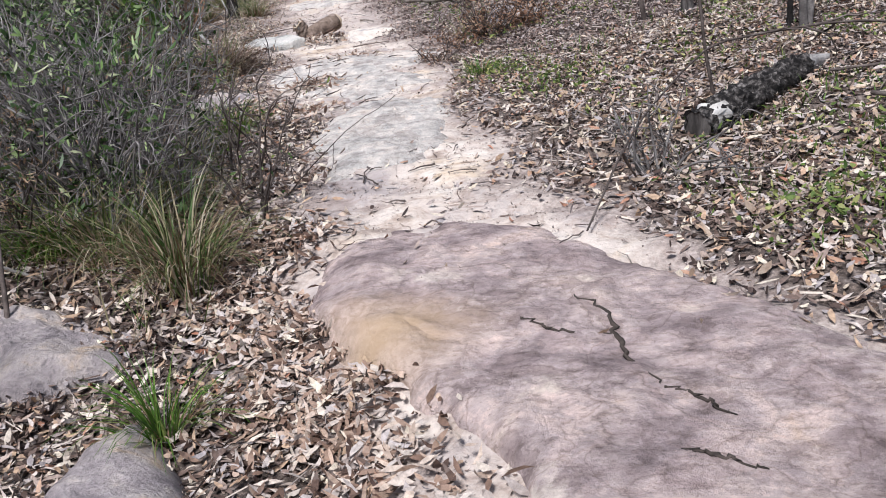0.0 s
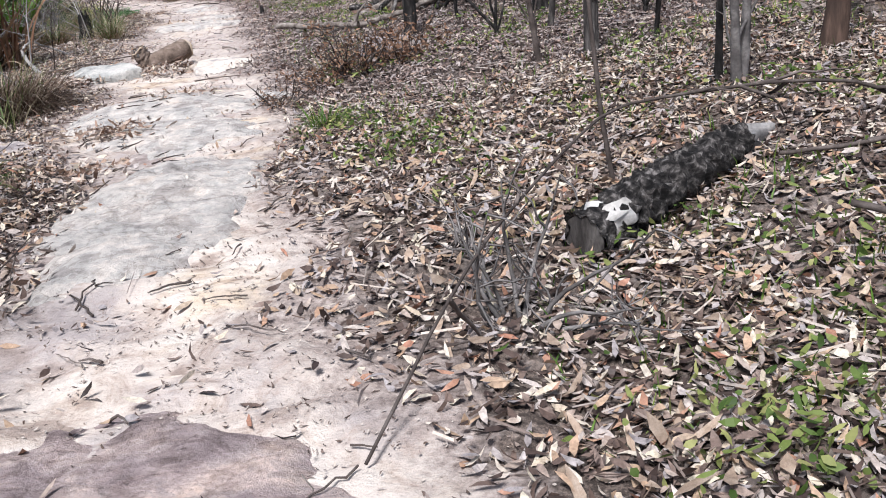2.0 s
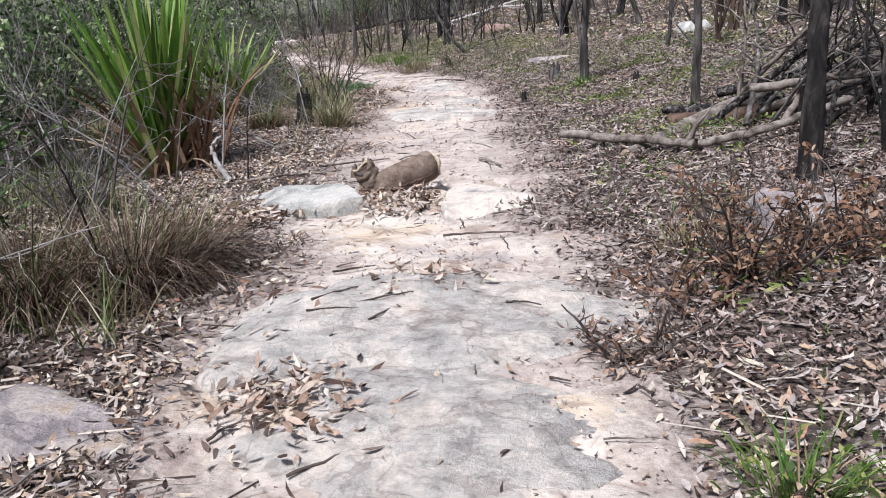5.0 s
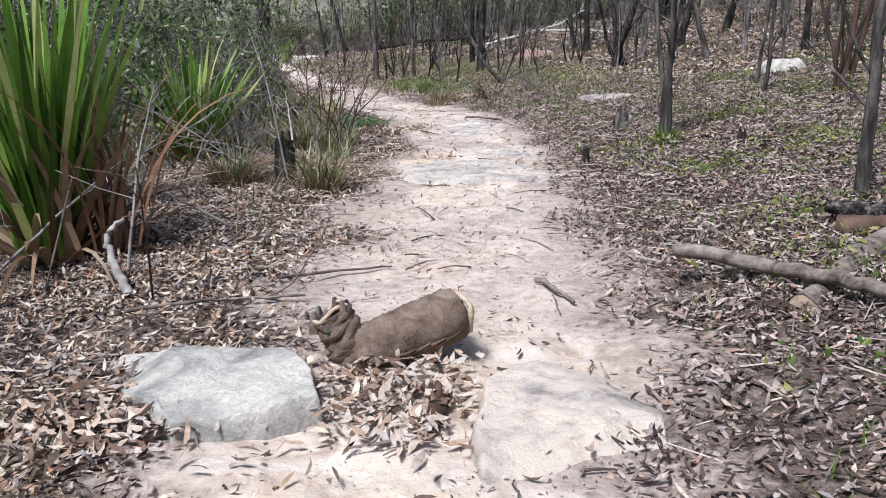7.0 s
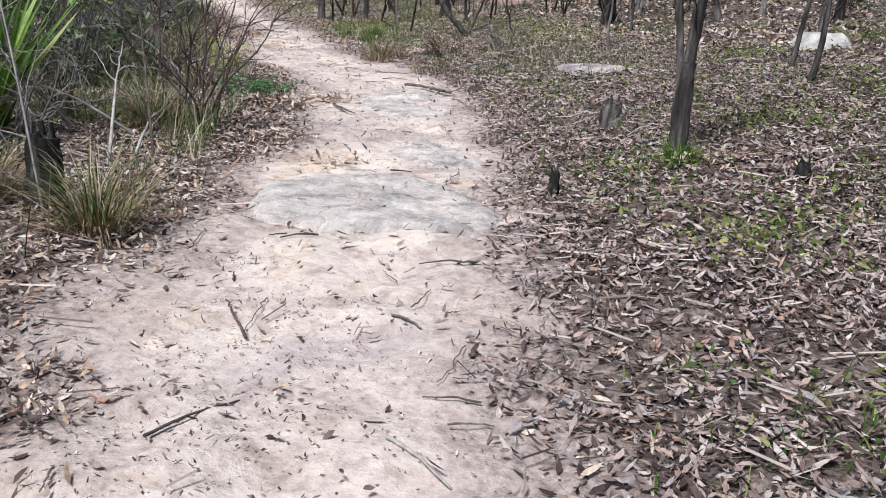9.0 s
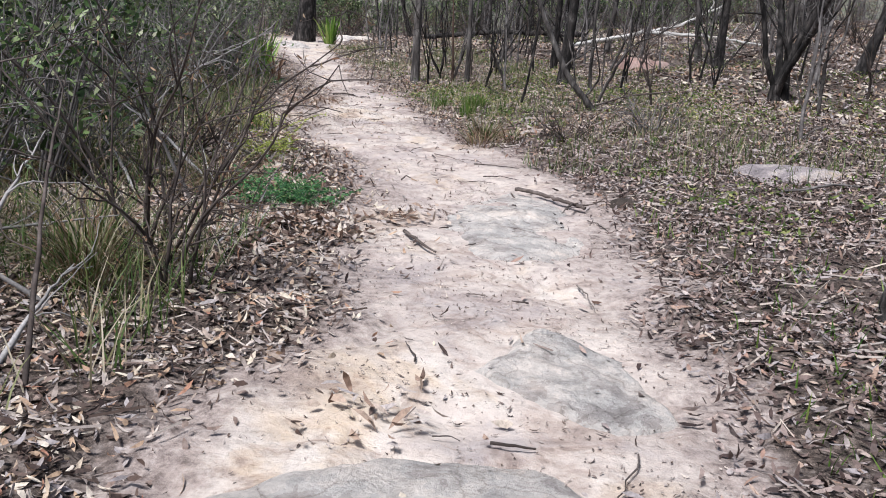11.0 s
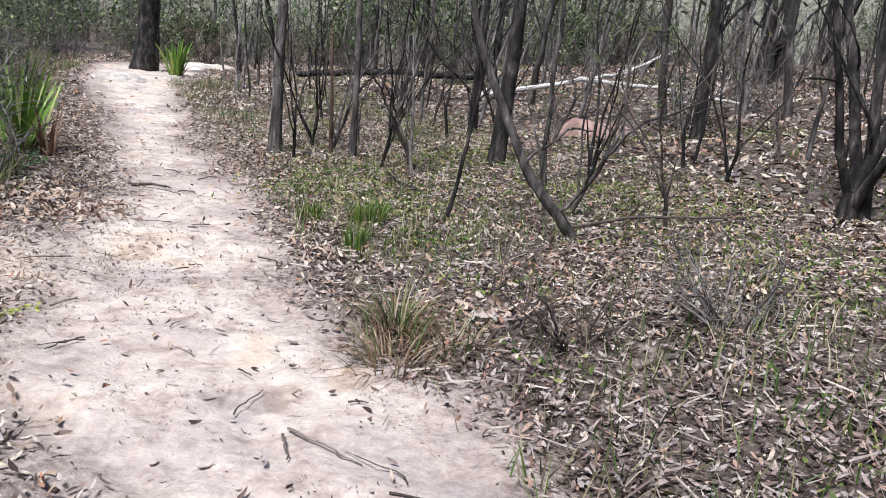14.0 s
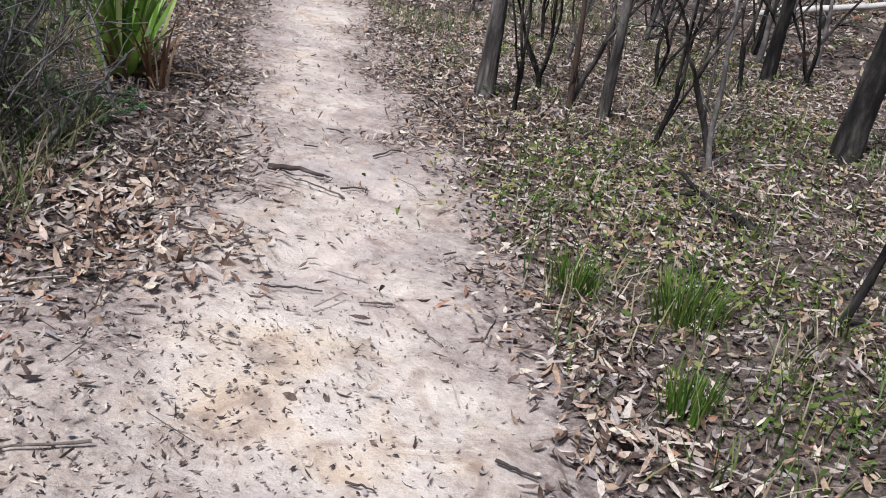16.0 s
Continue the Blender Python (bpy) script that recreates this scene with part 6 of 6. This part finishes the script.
grass_zone("verge_grass", "wispy brown and green grass along the track", 22.8, 38, 0.8, 3.6, 13000, 0.22, M_GRASS, 81, 0.62)
grass_zone("ground_cover", "low green ground cover among dead leaves", 2, 40, 1.1, 8, 30000, 0.12, M_GREEN_GRASS, 82, 0.70)
HERB_PATCHES = ((2.4, 3.9, 0.4, 320), (3.2, 4.6, 0.6, 480), (2.9, 3.3, 0.4, 260), (0.9, 8.0, 0.4, 240), (1.3, 7.2, 0.4, 240), (0.0, 19.6, 0.6, 420), (0.6, 17.6, 0.7, 560), (-0.4, 16.9, 0.4, 220),
                (-0.9, 18.2, 0.35, 200), (0.2, 15.0, 0.4, 220), (0.8, 14.0, 0.5, 280), (-6.5, 27.8, 0.7, 620), (-5.6, 27.2, 0.5, 280), (-5.2, 26.2, 0.3, 160), (-6.9, 28.8, 0.6, 420), (-4.2, 28.5, 0.6, 420),
                (1.0, 20.6, 0.6, 420), (-5.9, 29.6, 0.6, 420), (-0.2, 23.6, 0.6, 380), (1.5, 24.6, 0.7, 400))


def herbs():
    rng = np.random.default_rng(90)
    n = 80000
    y = 1 + 45 * rng.random(n)
    d = 3.0 + 11 * rng.random(n)
    x = at_track(d, y)
    ok = fbm(x * 0.9 + 4, y * 0.9, 61, 4) + 0.05 * rng.random(n) > 0.62
    q = [np.c_[x[ok], y[ok]]] + [rng.normal(0, r * 0.55, (k, 2)) + np.array([a, b]) for a, b, r, k in HERB_PATCHES]
    y = 2 + 31 * rng.random(26000)
    d = 1.2 + 3.6 * rng.random(26000)
    x = at_track(d, y)
    ok = fbm(x * 1.7 + 9, y * 1.7, 62, 4) + 0.12 * rng.random(26000) > 0.66
    q.append(np.c_[x[ok], y[ok]])
    q = np.concatenate(q)
    pos = np.c_[q, ground_z(q[:, 0], q[:, 1]) + 0.03 + 0.07 * rng.random(len(q))]
    ob = new("low_herbs", leaves(rng, pos, 0.055, 0.018, 0.4, 0.3).mesh("low_herbs", M_HERB, False))
    tagged(ob, "patches of low green herbs among dead leaves", "herbs", kind="stuff")


herbs()
grass_zone("thicket_grass", "dry and green grass at the foot of the thicket", 3.5, 40, -4.5, -1.25, 40000, 0.42, M_GRASS, 83, 0.55)
